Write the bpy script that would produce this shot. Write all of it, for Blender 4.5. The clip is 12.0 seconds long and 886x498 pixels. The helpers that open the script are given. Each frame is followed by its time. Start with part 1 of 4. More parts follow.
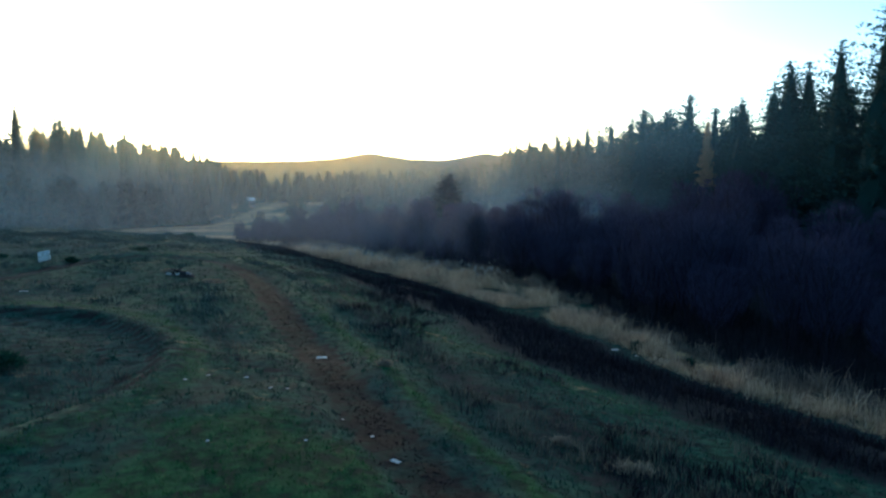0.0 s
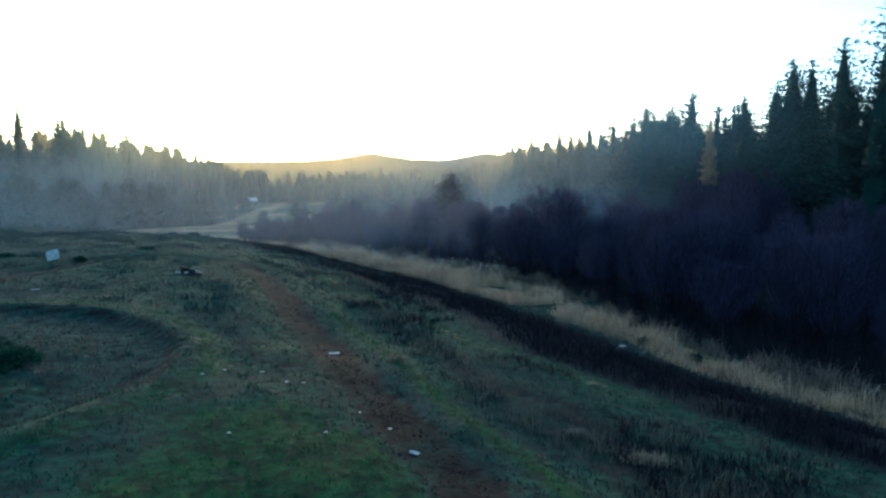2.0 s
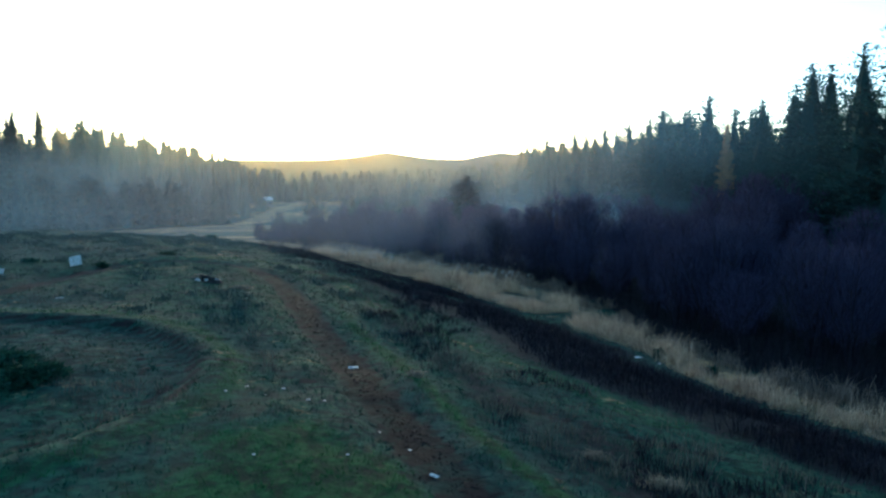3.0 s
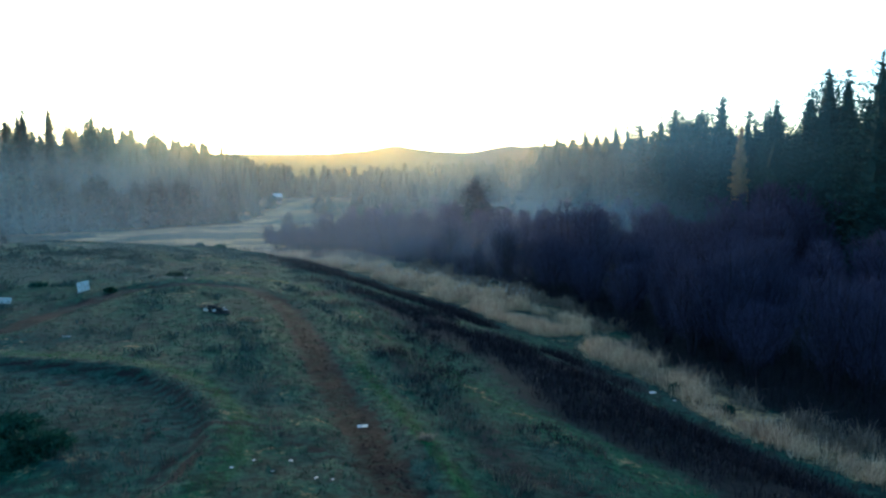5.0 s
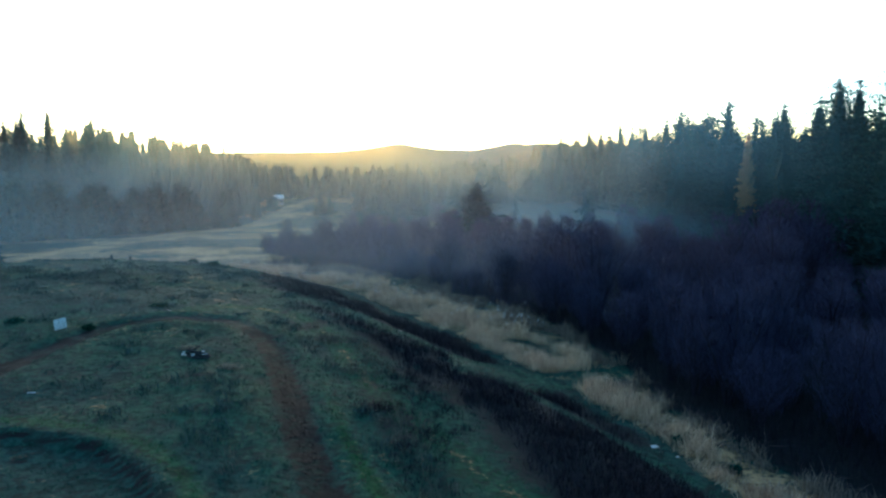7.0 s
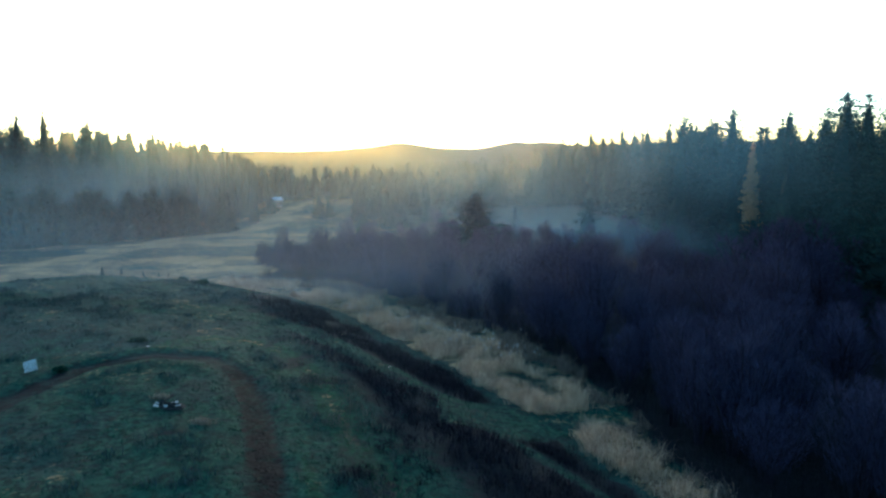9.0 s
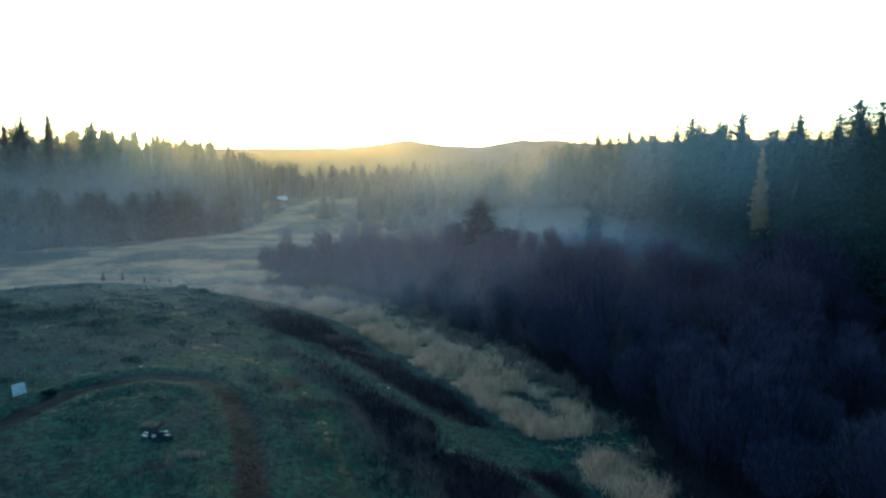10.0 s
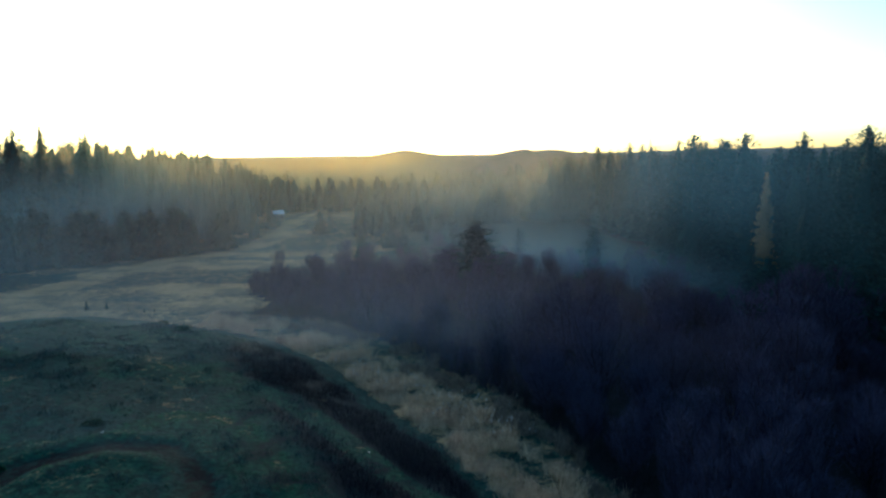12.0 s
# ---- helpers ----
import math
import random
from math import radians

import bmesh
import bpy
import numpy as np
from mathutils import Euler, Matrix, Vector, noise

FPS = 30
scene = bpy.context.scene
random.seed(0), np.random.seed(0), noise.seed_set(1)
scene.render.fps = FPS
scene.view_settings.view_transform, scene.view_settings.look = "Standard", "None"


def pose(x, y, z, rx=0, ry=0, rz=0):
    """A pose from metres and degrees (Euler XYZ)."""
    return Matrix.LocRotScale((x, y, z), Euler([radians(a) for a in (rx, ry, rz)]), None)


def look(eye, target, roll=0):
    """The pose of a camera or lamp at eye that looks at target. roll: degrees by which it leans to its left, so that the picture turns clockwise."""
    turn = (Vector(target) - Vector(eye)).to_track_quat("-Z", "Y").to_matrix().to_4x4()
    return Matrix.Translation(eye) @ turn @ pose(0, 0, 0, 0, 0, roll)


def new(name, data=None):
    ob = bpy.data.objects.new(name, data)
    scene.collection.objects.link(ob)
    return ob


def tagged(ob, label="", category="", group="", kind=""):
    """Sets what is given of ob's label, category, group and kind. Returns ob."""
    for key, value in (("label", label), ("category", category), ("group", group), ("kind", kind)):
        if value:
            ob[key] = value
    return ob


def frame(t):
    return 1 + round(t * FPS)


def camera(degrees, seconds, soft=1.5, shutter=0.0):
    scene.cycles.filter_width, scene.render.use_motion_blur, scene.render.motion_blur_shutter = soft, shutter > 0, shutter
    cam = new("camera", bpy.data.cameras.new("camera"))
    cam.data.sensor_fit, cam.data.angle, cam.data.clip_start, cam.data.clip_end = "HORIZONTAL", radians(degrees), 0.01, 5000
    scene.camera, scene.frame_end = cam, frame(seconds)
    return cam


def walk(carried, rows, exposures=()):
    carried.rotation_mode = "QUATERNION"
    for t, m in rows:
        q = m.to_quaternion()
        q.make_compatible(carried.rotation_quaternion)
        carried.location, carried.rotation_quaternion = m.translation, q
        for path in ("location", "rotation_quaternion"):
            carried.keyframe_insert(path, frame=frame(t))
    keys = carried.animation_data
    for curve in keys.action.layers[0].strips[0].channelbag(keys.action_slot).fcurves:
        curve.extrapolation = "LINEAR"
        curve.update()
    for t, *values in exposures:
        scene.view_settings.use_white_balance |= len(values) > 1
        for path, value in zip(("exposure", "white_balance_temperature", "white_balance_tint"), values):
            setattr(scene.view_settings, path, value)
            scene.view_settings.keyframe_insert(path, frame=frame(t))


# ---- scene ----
cam = camera(65.0, 12.0, soft=2.4)
PATH = [
    (0, (0.546, 0.908, 7.294), (0.478, 2.895, 7.074), -0.2),
    (0.5, (0.492, 0.804, 7.193), (0.417, 2.79, 6.967), -0.4),
    (1, (0.358, 0.886, 7.109), (0.29, 2.872, 6.884), -0.3),
    (1.5, (0.184, 0.839, 7.081), (0.131, 2.826, 6.86), -0.3),
    (2, (0.107, 0.646, 7.155), (0.036, 2.632, 6.935), -0.4),
    (2.5, (0.0, 0.506, 7.467), (-0.101, 2.491, 7.244), -0.3),
    (3, (-0.062, 0.37, 7.994), (-0.173, 2.354, 7.769), -0.2),
    (5, (-0.181, 1.518, 10.731), (-0.319, 3.497, 10.477), -0.4),
    (5.5, (0.026, 2.152, 11.461), (-0.12, 4.129, 11.199), -0.5),
    (6, (0.235, 3.056, 12.131), (0.091, 5.032, 11.863), -0.4),
    (6.5, (0.399, 3.743, 12.794), (0.252, 5.719, 12.529), -0.4),
    (7, (0.65, 4.558, 13.526), (0.497, 6.534, 13.256), -0.6),
    (9, (1.419, 7.786, 16.35), (1.259, 9.759, 16.066), -0.6),
    (9.5, (1.639, 8.691, 17.111), (1.469, 10.663, 16.823), -0.6),
    (10, (1.813, 9.696, 17.977), (1.634, 11.666, 17.681), -0.5),
    (10.5, (2.036, 10.75, 18.917), (1.846, 12.718, 18.617), -0.6),
    (11, (2.315, 11.866, 19.816), (2.127, 13.834, 19.514), -0.8),
    (11.5, (2.928, 13.06, 20.82), (2.76, 15.03, 20.516), -0.8),
    (12, (2.842, 14.285, 21.227), (2.658, 16.256, 20.946), -0.7),
]
walk(cam, [(t, look(eye, target, roll)) for t, eye, target, roll in PATH],
     exposures=[(0.0, 2.5, 5380, -9), (1.0, 2.8, 5380, -9), (3.2, 2.95, 5360, -10), (5.0, 3.13, 5280, -11), (6.0, 3.06, 5280, -11), (11.3, 2.7, 5260, -12), (12.0, 2.3, 5260, -12)])

# ---------------------------------------------------------------- sky and sun
SUN_ELEVATION, SUN_BEARING = 1.7, -14.0      # degrees; bearing from +y, to the right
world = bpy.data.worlds.new("dusk_sky")
scene.world = world
scene.cycles.transparent_max_bounces = 24
world.use_nodes = True
sky = world.node_tree.nodes.new("ShaderNodeTexSky")
sky.sky_type, sky.sun_disc = "NISHITA", False
sky.sun_elevation, sky.sun_rotation = radians(SUN_ELEVATION), radians(SUN_BEARING)
sky.air_density, sky.dust_density, sky.ozone_density = 0.5, 1.25, 1.6
world.node_tree.links.new(sky.outputs["Color"], world.node_tree.nodes["Background"].inputs["Color"])
world.node_tree.nodes["Background"].inputs["Strength"].default_value = 0.15

sun = new("sun", bpy.data.lights.new("sun", "SUN"))
sun.data.energy, sun.data.angle, sun.data.color = 0.5, radians(2.0), (1.0, 0.6, 0.24)
sun_way = Vector((math.sin(radians(SUN_BEARING)), math.cos(radians(SUN_BEARING)), math.tan(radians(SUN_ELEVATION))))
sun.matrix_world = look(sun_way * 100, (0, 0, 0))


# ---------------------------------------------------------------- materials
def material(name, rough=0.9):
    m = bpy.data.materials.new(name)
    m.use_nodes = True
    b = m.node_tree.nodes["Principled BSDF"]
    b.inputs["Roughness"].default_value = rough
    b.inputs["Specular IOR Level"].default_value = 0.12
    return m, m.node_tree, b


def node(nt, kind, **values):
    n = nt.nodes.new("ShaderNode" + kind)
    for key, value in values.items():
        n.inputs[key.replace("_", " ")].default_value = value
    return n


def mixed(nt, fac, a, b):
    """A colour between a and b; fac, a and b are sockets or plain values."""
    n = nt.nodes.new("ShaderNodeMix")
    n.data_type = "RGBA"
    for socket, value in ((n.inputs[0], fac), (n.inputs[6], a), (n.inputs[7], b)):
        if isinstance(value, bpy.types.NodeSocket):
            nt.links.new(value, socket)
        else:
            socket.default_value = (*value, 1) if isinstance(value, tuple) else value
    return n.outputs[2]


def ranged(nt, value, low, high, to_low=0.0, to_high=1.0):
    n = node(nt, "MapRange", From_Min=low, From_Max=high, To_Min=to_low, To_Max=to_high)
    nt.links.new(value, n.inputs["Value"])
    return n.outputs["Result"]


def grain(nt, scale, detail=5.0, space="Object"):
    place = nt.nodes.new("ShaderNodeTexCoord")
    n = node(nt, "TexNoise", Scale=scale, Detail=detail, Roughness=0.6)
    nt.links.new(place.outputs[space], n.inputs["Vector"])
    return n.outputs["Fac"]


def bumped(nt, b, height, strength, distance):
    n = node(nt, "Bump", Strength=strength, Distance=distance)
    nt.links.new(height, n.inputs["Height"])
    nt.links.new(n.outputs["Normal"], b.inputs["Normal"])


def mask(nt, name):
    n = nt.nodes.new("ShaderNodeAttribute")
    n.attribute_name = name
    return n.outputs["Fac"]


def times(nt, a, b, how="MULTIPLY"):
    n = nt.nodes.new("ShaderNodeMath")
    n.operation = how
    for socket, value in zip(n.inputs, (a, b)):
        if isinstance(value, bpy.types.NodeSocket):
            nt.links.new(value, socket)
        else:
            socket.default_value = value
    return n.outputs[0]


def ground_material():
    m, nt, b = material("meadow_soil", 0.95)
    fine, patch, broad = grain(nt, 2.6, 9), grain(nt, 0.6, 6), grain(nt, 0.12, 4)
    tussock = ranged(nt, grain(nt, 1.9, 4), 0.48, 0.6, 0.0, 0.85)
    turf = mixed(nt, ranged(nt, fine, 0.35, 0.7), (0.0066, 0.0185, 0.0115), (0.034, 0.075, 0.05))
    turf = mixed(nt, ranged(nt, patch, 0.4, 0.65), turf, (0.0245, 0.06, 0.043))
    lush = mixed(nt, ranged(nt, fine, 0.35, 0.7), (0.0085, 0.034, 0.018), (0.034, 0.1, 0.053))
    turf, lush = mixed(nt, tussock, turf, (0.012, 0.018, 0.013)), mixed(nt, tussock, lush, (0.01, 0.026, 0.012))
    straw = mixed(nt, ranged(nt, fine, 0.3, 0.7), (0.24, 0.13, 0.055), (0.56, 0.34, 0.15))
    straw = mixed(nt, ranged(nt, broad, 0.4, 0.62), straw, (0.17, 0.12, 0.06))
    earth = mixed(nt, ranged(nt, fine, 0.35, 0.7), (0.0034, 0.0026, 0.0026), (0.0115, 0.0075, 0.0073))
    mud = mixed(nt, ranged(nt, fine, 0.35, 0.7), (0.006, 0.005, 0.0045), (0.02, 0.015, 0.013))
    # Dark ground tone, laid wherever the dark mask is high.
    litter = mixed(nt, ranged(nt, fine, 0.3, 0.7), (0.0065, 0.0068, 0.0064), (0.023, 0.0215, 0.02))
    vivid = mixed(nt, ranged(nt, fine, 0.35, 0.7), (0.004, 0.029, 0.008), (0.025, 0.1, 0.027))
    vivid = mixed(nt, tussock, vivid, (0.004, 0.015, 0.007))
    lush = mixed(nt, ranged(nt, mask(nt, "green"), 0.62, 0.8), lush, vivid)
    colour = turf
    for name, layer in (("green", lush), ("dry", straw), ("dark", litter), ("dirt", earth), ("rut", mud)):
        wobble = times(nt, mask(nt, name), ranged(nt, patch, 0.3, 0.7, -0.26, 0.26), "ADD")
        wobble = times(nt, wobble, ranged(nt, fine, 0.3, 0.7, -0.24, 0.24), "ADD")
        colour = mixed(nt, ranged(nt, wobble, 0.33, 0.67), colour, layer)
    nt.links.new(colour, b.inputs["Base Color"])
    bumped(nt, b, fine, 0.8, 0.1)
    return m


def blade_material(name, low, high, thin=0.35, rough=0.8, vary=(0.75, 1.2)):
    """Leaves, needles and stalks, each piece with its own tone; some light goes through them."""
    m, nt, b = material(name, rough)
    own = nt.nodes.new("ShaderNodeNewGeometry").outputs["Random Per Island"]
    whole = nt.nodes.new("ShaderNodeObjectInfo").outputs["Random"]
    colour = mixed(nt, own, low, high)
    dull = nt.nodes.new("ShaderNodeHueSaturation")
    nt.links.new(ranged(nt, whole, 0, 1, *vary), dull.inputs["Value"])
    nt.links.new(ranged(nt, whole, 0, 1, 0.485, 0.515), dull.inputs["Hue"])
    nt.links.new(colour, dull.inputs["Color"])
    nt.links.new(dull.outputs["Color"], b.inputs["Base Color"])
    if thin:
        glow = nt.nodes.new("ShaderNodeBsdfTranslucent")
        nt.links.new(dull.outputs["Color"], glow.inputs["Color"])
        mix = nt.nodes.new("ShaderNodeMixShader")
        mix.inputs[0].default_value = thin
        nt.links.new(b.outputs[0], mix.inputs[1])
        nt.links.new(glow.outputs[0], mix.inputs[2])
        nt.links.new(mix.outputs[0], nt.nodes["Material Output"].inputs["Surface"])
    return m


def plain_material(name, low, high, scale, rough=0.85, bump=0.3, distance=0.02):
    m, nt, b = material(name, rough)
    g = grain(nt, scale, 8)
    nt.links.new(mixed(nt, ranged(nt, g, 0.3, 0.7), low, high), b.inputs["Base Color"])
    bumped(nt, b, g, bump, distance)
    return m


def haze_material(name, thickness, stretch, tone, forward):
    """Thin mist and haze sheet: lets most light pass and scatters the rest to both sides; tone paints in the haze's
    tint.
    """
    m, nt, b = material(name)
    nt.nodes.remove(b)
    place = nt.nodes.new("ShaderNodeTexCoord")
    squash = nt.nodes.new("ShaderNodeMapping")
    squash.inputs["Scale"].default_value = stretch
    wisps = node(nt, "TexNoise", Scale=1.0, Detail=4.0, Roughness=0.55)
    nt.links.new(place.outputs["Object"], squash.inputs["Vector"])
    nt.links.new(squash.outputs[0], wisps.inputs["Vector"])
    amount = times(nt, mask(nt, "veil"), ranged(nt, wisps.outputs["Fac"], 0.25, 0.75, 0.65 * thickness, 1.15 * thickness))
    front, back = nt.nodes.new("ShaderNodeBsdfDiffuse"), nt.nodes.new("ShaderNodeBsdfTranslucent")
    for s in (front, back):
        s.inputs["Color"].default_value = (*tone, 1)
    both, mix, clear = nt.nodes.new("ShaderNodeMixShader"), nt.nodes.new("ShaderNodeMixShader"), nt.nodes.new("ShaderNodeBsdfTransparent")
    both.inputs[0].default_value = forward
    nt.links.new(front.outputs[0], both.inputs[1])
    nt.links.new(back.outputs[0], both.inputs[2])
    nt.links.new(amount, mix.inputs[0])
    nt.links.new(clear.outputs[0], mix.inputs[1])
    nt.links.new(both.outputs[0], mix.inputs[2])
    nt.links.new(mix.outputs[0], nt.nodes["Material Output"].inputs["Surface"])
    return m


GROUND = ground_material()
GRASS = blade_material("meadow_grass_blades", (0.01, 0.0315, 0.0195), (0.039, 0.094, 0.06))
LUSH = blade_material("lush_verge_blades", (0.013, 0.046, 0.016), (0.05, 0.13, 0.042))
HAY = blade_material("dry_grass_blades", (0.055, 0.056, 0.043), (0.15, 0.144, 0.11))
REED = blade_material("reed_stalks", (0.32, 0.19, 0.115), (0.7, 0.48, 0.32))
SEDGE = blade_material("sedge_leaves", (0.11, 0.085, 0.062), (0.37, 0.28, 0.2))
RUST = blade_material("rusty_reed_stalks", (0.16, 0.09, 0.055), (0.38, 0.23, 0.15))
FLUFF = blade_material("cattail_fluff", (0.5, 0.47, 0.42), (0.7, 0.67, 0.6))
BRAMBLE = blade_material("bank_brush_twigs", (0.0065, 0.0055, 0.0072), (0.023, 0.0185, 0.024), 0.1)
SHRUB = blade_material("dark_shrub_leaves", (0.02, 0.04, 0.036), (0.06, 0.092, 0.08), 0.4)
TWIG = blade_material("alder_twigs", (0.0225, 0.0205, 0.037), (0.067, 0.06, 0.104), 0.2, 0.85, (0.84, 1.16))
STEM = plain_material("alder_bark", (0.012, 0.01, 0.014), (0.034, 0.029, 0.038), 8)
NEEDLE = blade_material("conifer_needles", (0.012, 0.032, 0.03), (0.037, 0.079, 0.068), 0.3)
LARCH = blade_material("autumn_larch_needles", (0.42, 0.25, 0.11), (0.72, 0.44, 0.21), 0.4)
BARK = plain_material("conifer_bark", (0.045, 0.032, 0.025), (0.13, 0.095, 0.07), 6)
HILL = plain_material("wooded_hillside", (0.02, 0.028, 0.026), (0.05, 0.058, 0.052), 0.06, 0.95, 1.0, 6.0)
WHITE = plain_material("weathered_white_paint", (0.3, 0.29, 0.26), (0.66, 0.63, 0.57), 5, 0.6)
PAPER = plain_material("white_litter", (0.4, 0.37, 0.32), (0.7, 0.65, 0.57), 12, 0.6)
TIN = plain_material("pale_tin_roof", (0.58, 0.53, 0.46), (0.74, 0.69, 0.6), 2, 0.5)
SIDING = plain_material("grey_barn_siding", (0.18, 0.16, 0.14), (0.3, 0.27, 0.24), 3)
CHAR = plain_material("charred_wood", (0.012, 0.011, 0.01), (0.05, 0.045, 0.04), 14)
CLOD = plain_material("track_clods", (0.006, 0.005, 0.005), (0.02, 0.0155, 0.0145), 9)
POST = plain_material("grey_post_wood", (0.12, 0.10, 0.08), (0.25, 0.22, 0.18), 9)


# ---------------------------------------------------------------- meshes from arrays
def mesh_of(name, verts, faces, mat, smooth=False):
    """A mesh from an array of places and an array of triangles or quads."""
    verts, faces = np.asarray(verts, np.float32), np.asarray(faces, np.int32)
    me = bpy.data.meshes.new(name)
    n, k = faces.shape
    me.vertices.add(len(verts))
    me.vertices.foreach_set("co", verts.ravel())
    me.loops.add(n * k)
    me.loops.foreach_set("vertex_index", faces.ravel())
    me.polygons.add(n)
    me.polygons.foreach_set("loop_start", np.arange(0, n * k, k, dtype=np.int32))
    me.polygons.foreach_set("use_smooth", np.full(n, smooth))
    me.update(calc_edges=True)
    me.validate()
    me.materials.append(mat)
    return me


def part(name, bm, mat, parent, label=""):
    """Links a bmesh as one mesh object under a thing or a part."""
    me = bpy.data.meshes.new(name)
    bm.to_mesh(me)
    bm.free()
    me.materials.append(mat)
    ob = new(name, me)
    ob.parent = parent
    return tagged(ob, label)


def under(name, me, parent, label=""):
    ob = new(name, me)
    ob.parent = parent
    return tagged(ob, label)


def thing(name, x, y, z, label, category, group="", turn=0.0):
    ob = new(name)
    ob.matrix_basis = pose(x, y, z, 0, 0, turn)
    return tagged(ob, label, category, group)


def lattice(x, y, seed):
    h = (x * 374761393 + y * 668265263 + seed * 974634541) & 0x7FFFFFFF
    h = ((h ^ (h >> 13)) * 1274126177) & 0x7FFFFFFF
    return ((h ^ (h >> 16)) & 0xFFFF) / 65535.0


def rough(x, y, size, seed=0, octaves=3):
    """Smooth random relief from about 0 to 1, with bumps of that size in metres."""
    total, weight, gain = 0.0, 0.0, 1.0
    for o in range(octaves):
        u, v = np.asarray(x, float) / size * 2**o, np.asarray(y, float) / size * 2**o
        iu, iv = np.floor(u).astype(np.int64), np.floor(v).astype(np.int64)
        fu, fv = u - iu, v - iv
        fu, fv = fu * fu * (3 - 2 * fu), fv * fv * (3 - 2 * fv)
        a, b = lattice(iu, iv, seed + o), lattice(iu + 1, iv, seed + o)
        c, d = lattice(iu, iv + 1, seed + o), lattice(iu + 1, iv + 1, seed + o)
        total = total + gain * ((a * (1 - fu) + b * fu) * (1 - fv) + (c * (1 - fu) + d * fu) * fv)
        weight, gain = weight + gain, gain * 0.5
    return total / weight


def ramp(v, low, high):
    t = np.clip((v - low) / (high - np.asarray(low)), 0, 1)
    return t * t * (3 - 2 * t)


def off_line(x, y, line):
    """The distance to a bent line, and the side: positive to the right of its way."""
    x, y = np.asarray(x, float), np.asarray(y, float)
    best, side = np.full(x.shape, 1e9), np.ones(x.shape)
    for (ax, ay), (bx, by) in zip(line[:-1], line[1:]):
        dx, dy = bx - ax, by - ay
        t = np.clip(((x - ax) * dx + (y - ay) * dy) / (dx * dx + dy * dy), 0, 1)
        d = np.hypot(x - ax - t * dx, y - ay - t * dy)
        s = np.where((x - ax) * dy - (y - ay) * dx > 0, 1.0, -1.0)
        side, best = np.where(d < best, s, side), np.minimum(d, best)
    return best, side


def inside(x, y, loop):
    x, y = np.asarray(x, float), np.asarray(y, float)
    odd = np.zeros(x.shape, bool)
    for (ax, ay), (bx, by) in zip(loop, loop[1:] + loop[:1]):
        if ay != by:
            odd ^= ((ay > y) != (by > y)) & (x < (bx - ax) * (y - ay) / (by - ay) + ax)
    return odd


# ---------------------------------------------------------------- the lie of the land
# The foot of the raised meadow: along the reed bed, round its far end, and back behind the start.
FOOT = [(70, -60), (36, 8), (24, 26), (19.3, 32), (16.5, 36), (13.1, 41.8), (11.3, 48), (8, 55.5), (3.2, 63.2), (-2, 72), (-10.5, 83.5),
        (-18.5, 95), (-29, 106), (-38, 112), (-47, 116), (-58, 119), (-72, 116), (-86, 105), (-97, 85), (-104, 50), (-110, -60)]
TRACK = [(6, -1), (2.0, 10), (-0.1, 17.3), (-1.6, 20.1), (-2.9, 22.9), (-6.3, 31.2), (-9.0, 37.0), (-11.6, 43.5), (-14.9, 51.4), (-18.5, 58.0), (-22.3, 61.4),
         (-26.4, 60.5), (-30.0, 56.5), (-31.0, 50.2), (-30.6, 43), (-33.5, 34), (-43, 25)]
LOOP = [(-40, 36.4), (-30, 36.0), (-23.2, 34.8), (-19.9, 34.2), (-17.1, 33.4), (-14.2, 31.1), (-11.9, 28.1), (-10.8, 24.8), (-10.8, 22.8),
        (-11.3, 21.1), (-12, 19), (-14, 16)]
TRAIL = [(7, 27), (3.4, 31.8), (-0.3, 36.0), (-3.9, 41.3), (-7.6, 47.7), (-10.4, 54), (-13.2, 60.3), (-16.1, 64.5), (-19.2, 67.9), (-22.1, 69.3), (-24.5, 68.6), (-26, 65),
         (-27.6, 60), (-30, 54.5)]
LINK = [(-11.8, 27.3), (-9.1, 28.5), (-7.9, 26.9), (-6.4, 26.1), (-4.2, 24.8)]
SCRAPE = [(-0.5, 27.2), (2.1, 25.9), (4.0, 24.9), (5.9, 24.4), (8, 23.2)]
GAP = [(-26, 81), (-18.3, 76.3), (-13.6, 71.5), (-9.5, 66.7), (-5.9, 62.6), (-2.6, 60.3), (1.6, 58.9), (6, 57)]
LEDGE = [(2, 53), (6.8, 47.6), (9.6, 43.9), (13, 39.4), (17, 34)]
SHELF = [(-3.6, 60.3), (-2.4, 53), (2, 53.4), (6.5, 56.3), (9.7, 59.3), (12.4, 61.4), (11.7, 63.3), (8.9, 62.2), (4.8, 61), (0.8, 62.9)]
STRIP = [(-88, 112), (-93, 137), (-95, 175), (-89, 212), (-84, 245), (-86, 300)]
THICKET = [(33, 28), (22.6, 40.5), (17.6, 49.5), (14.6, 63), (9.2, 73.5), (4, 83.5), (-3.2, 92), (-12.5, 104.5), (-22.5, 116), (-35, 127), (-49, 148), (-56, 172),
           (-48, 188), (-10, 190), (18, 178), (33, 150), (39, 118), (45, 88), (50, 62), (50, 38)]


def plateau(x, y):
    d, _ = off_line(x, y, FOOT)
    return np.where(inside(x, y, FOOT), d, -d)


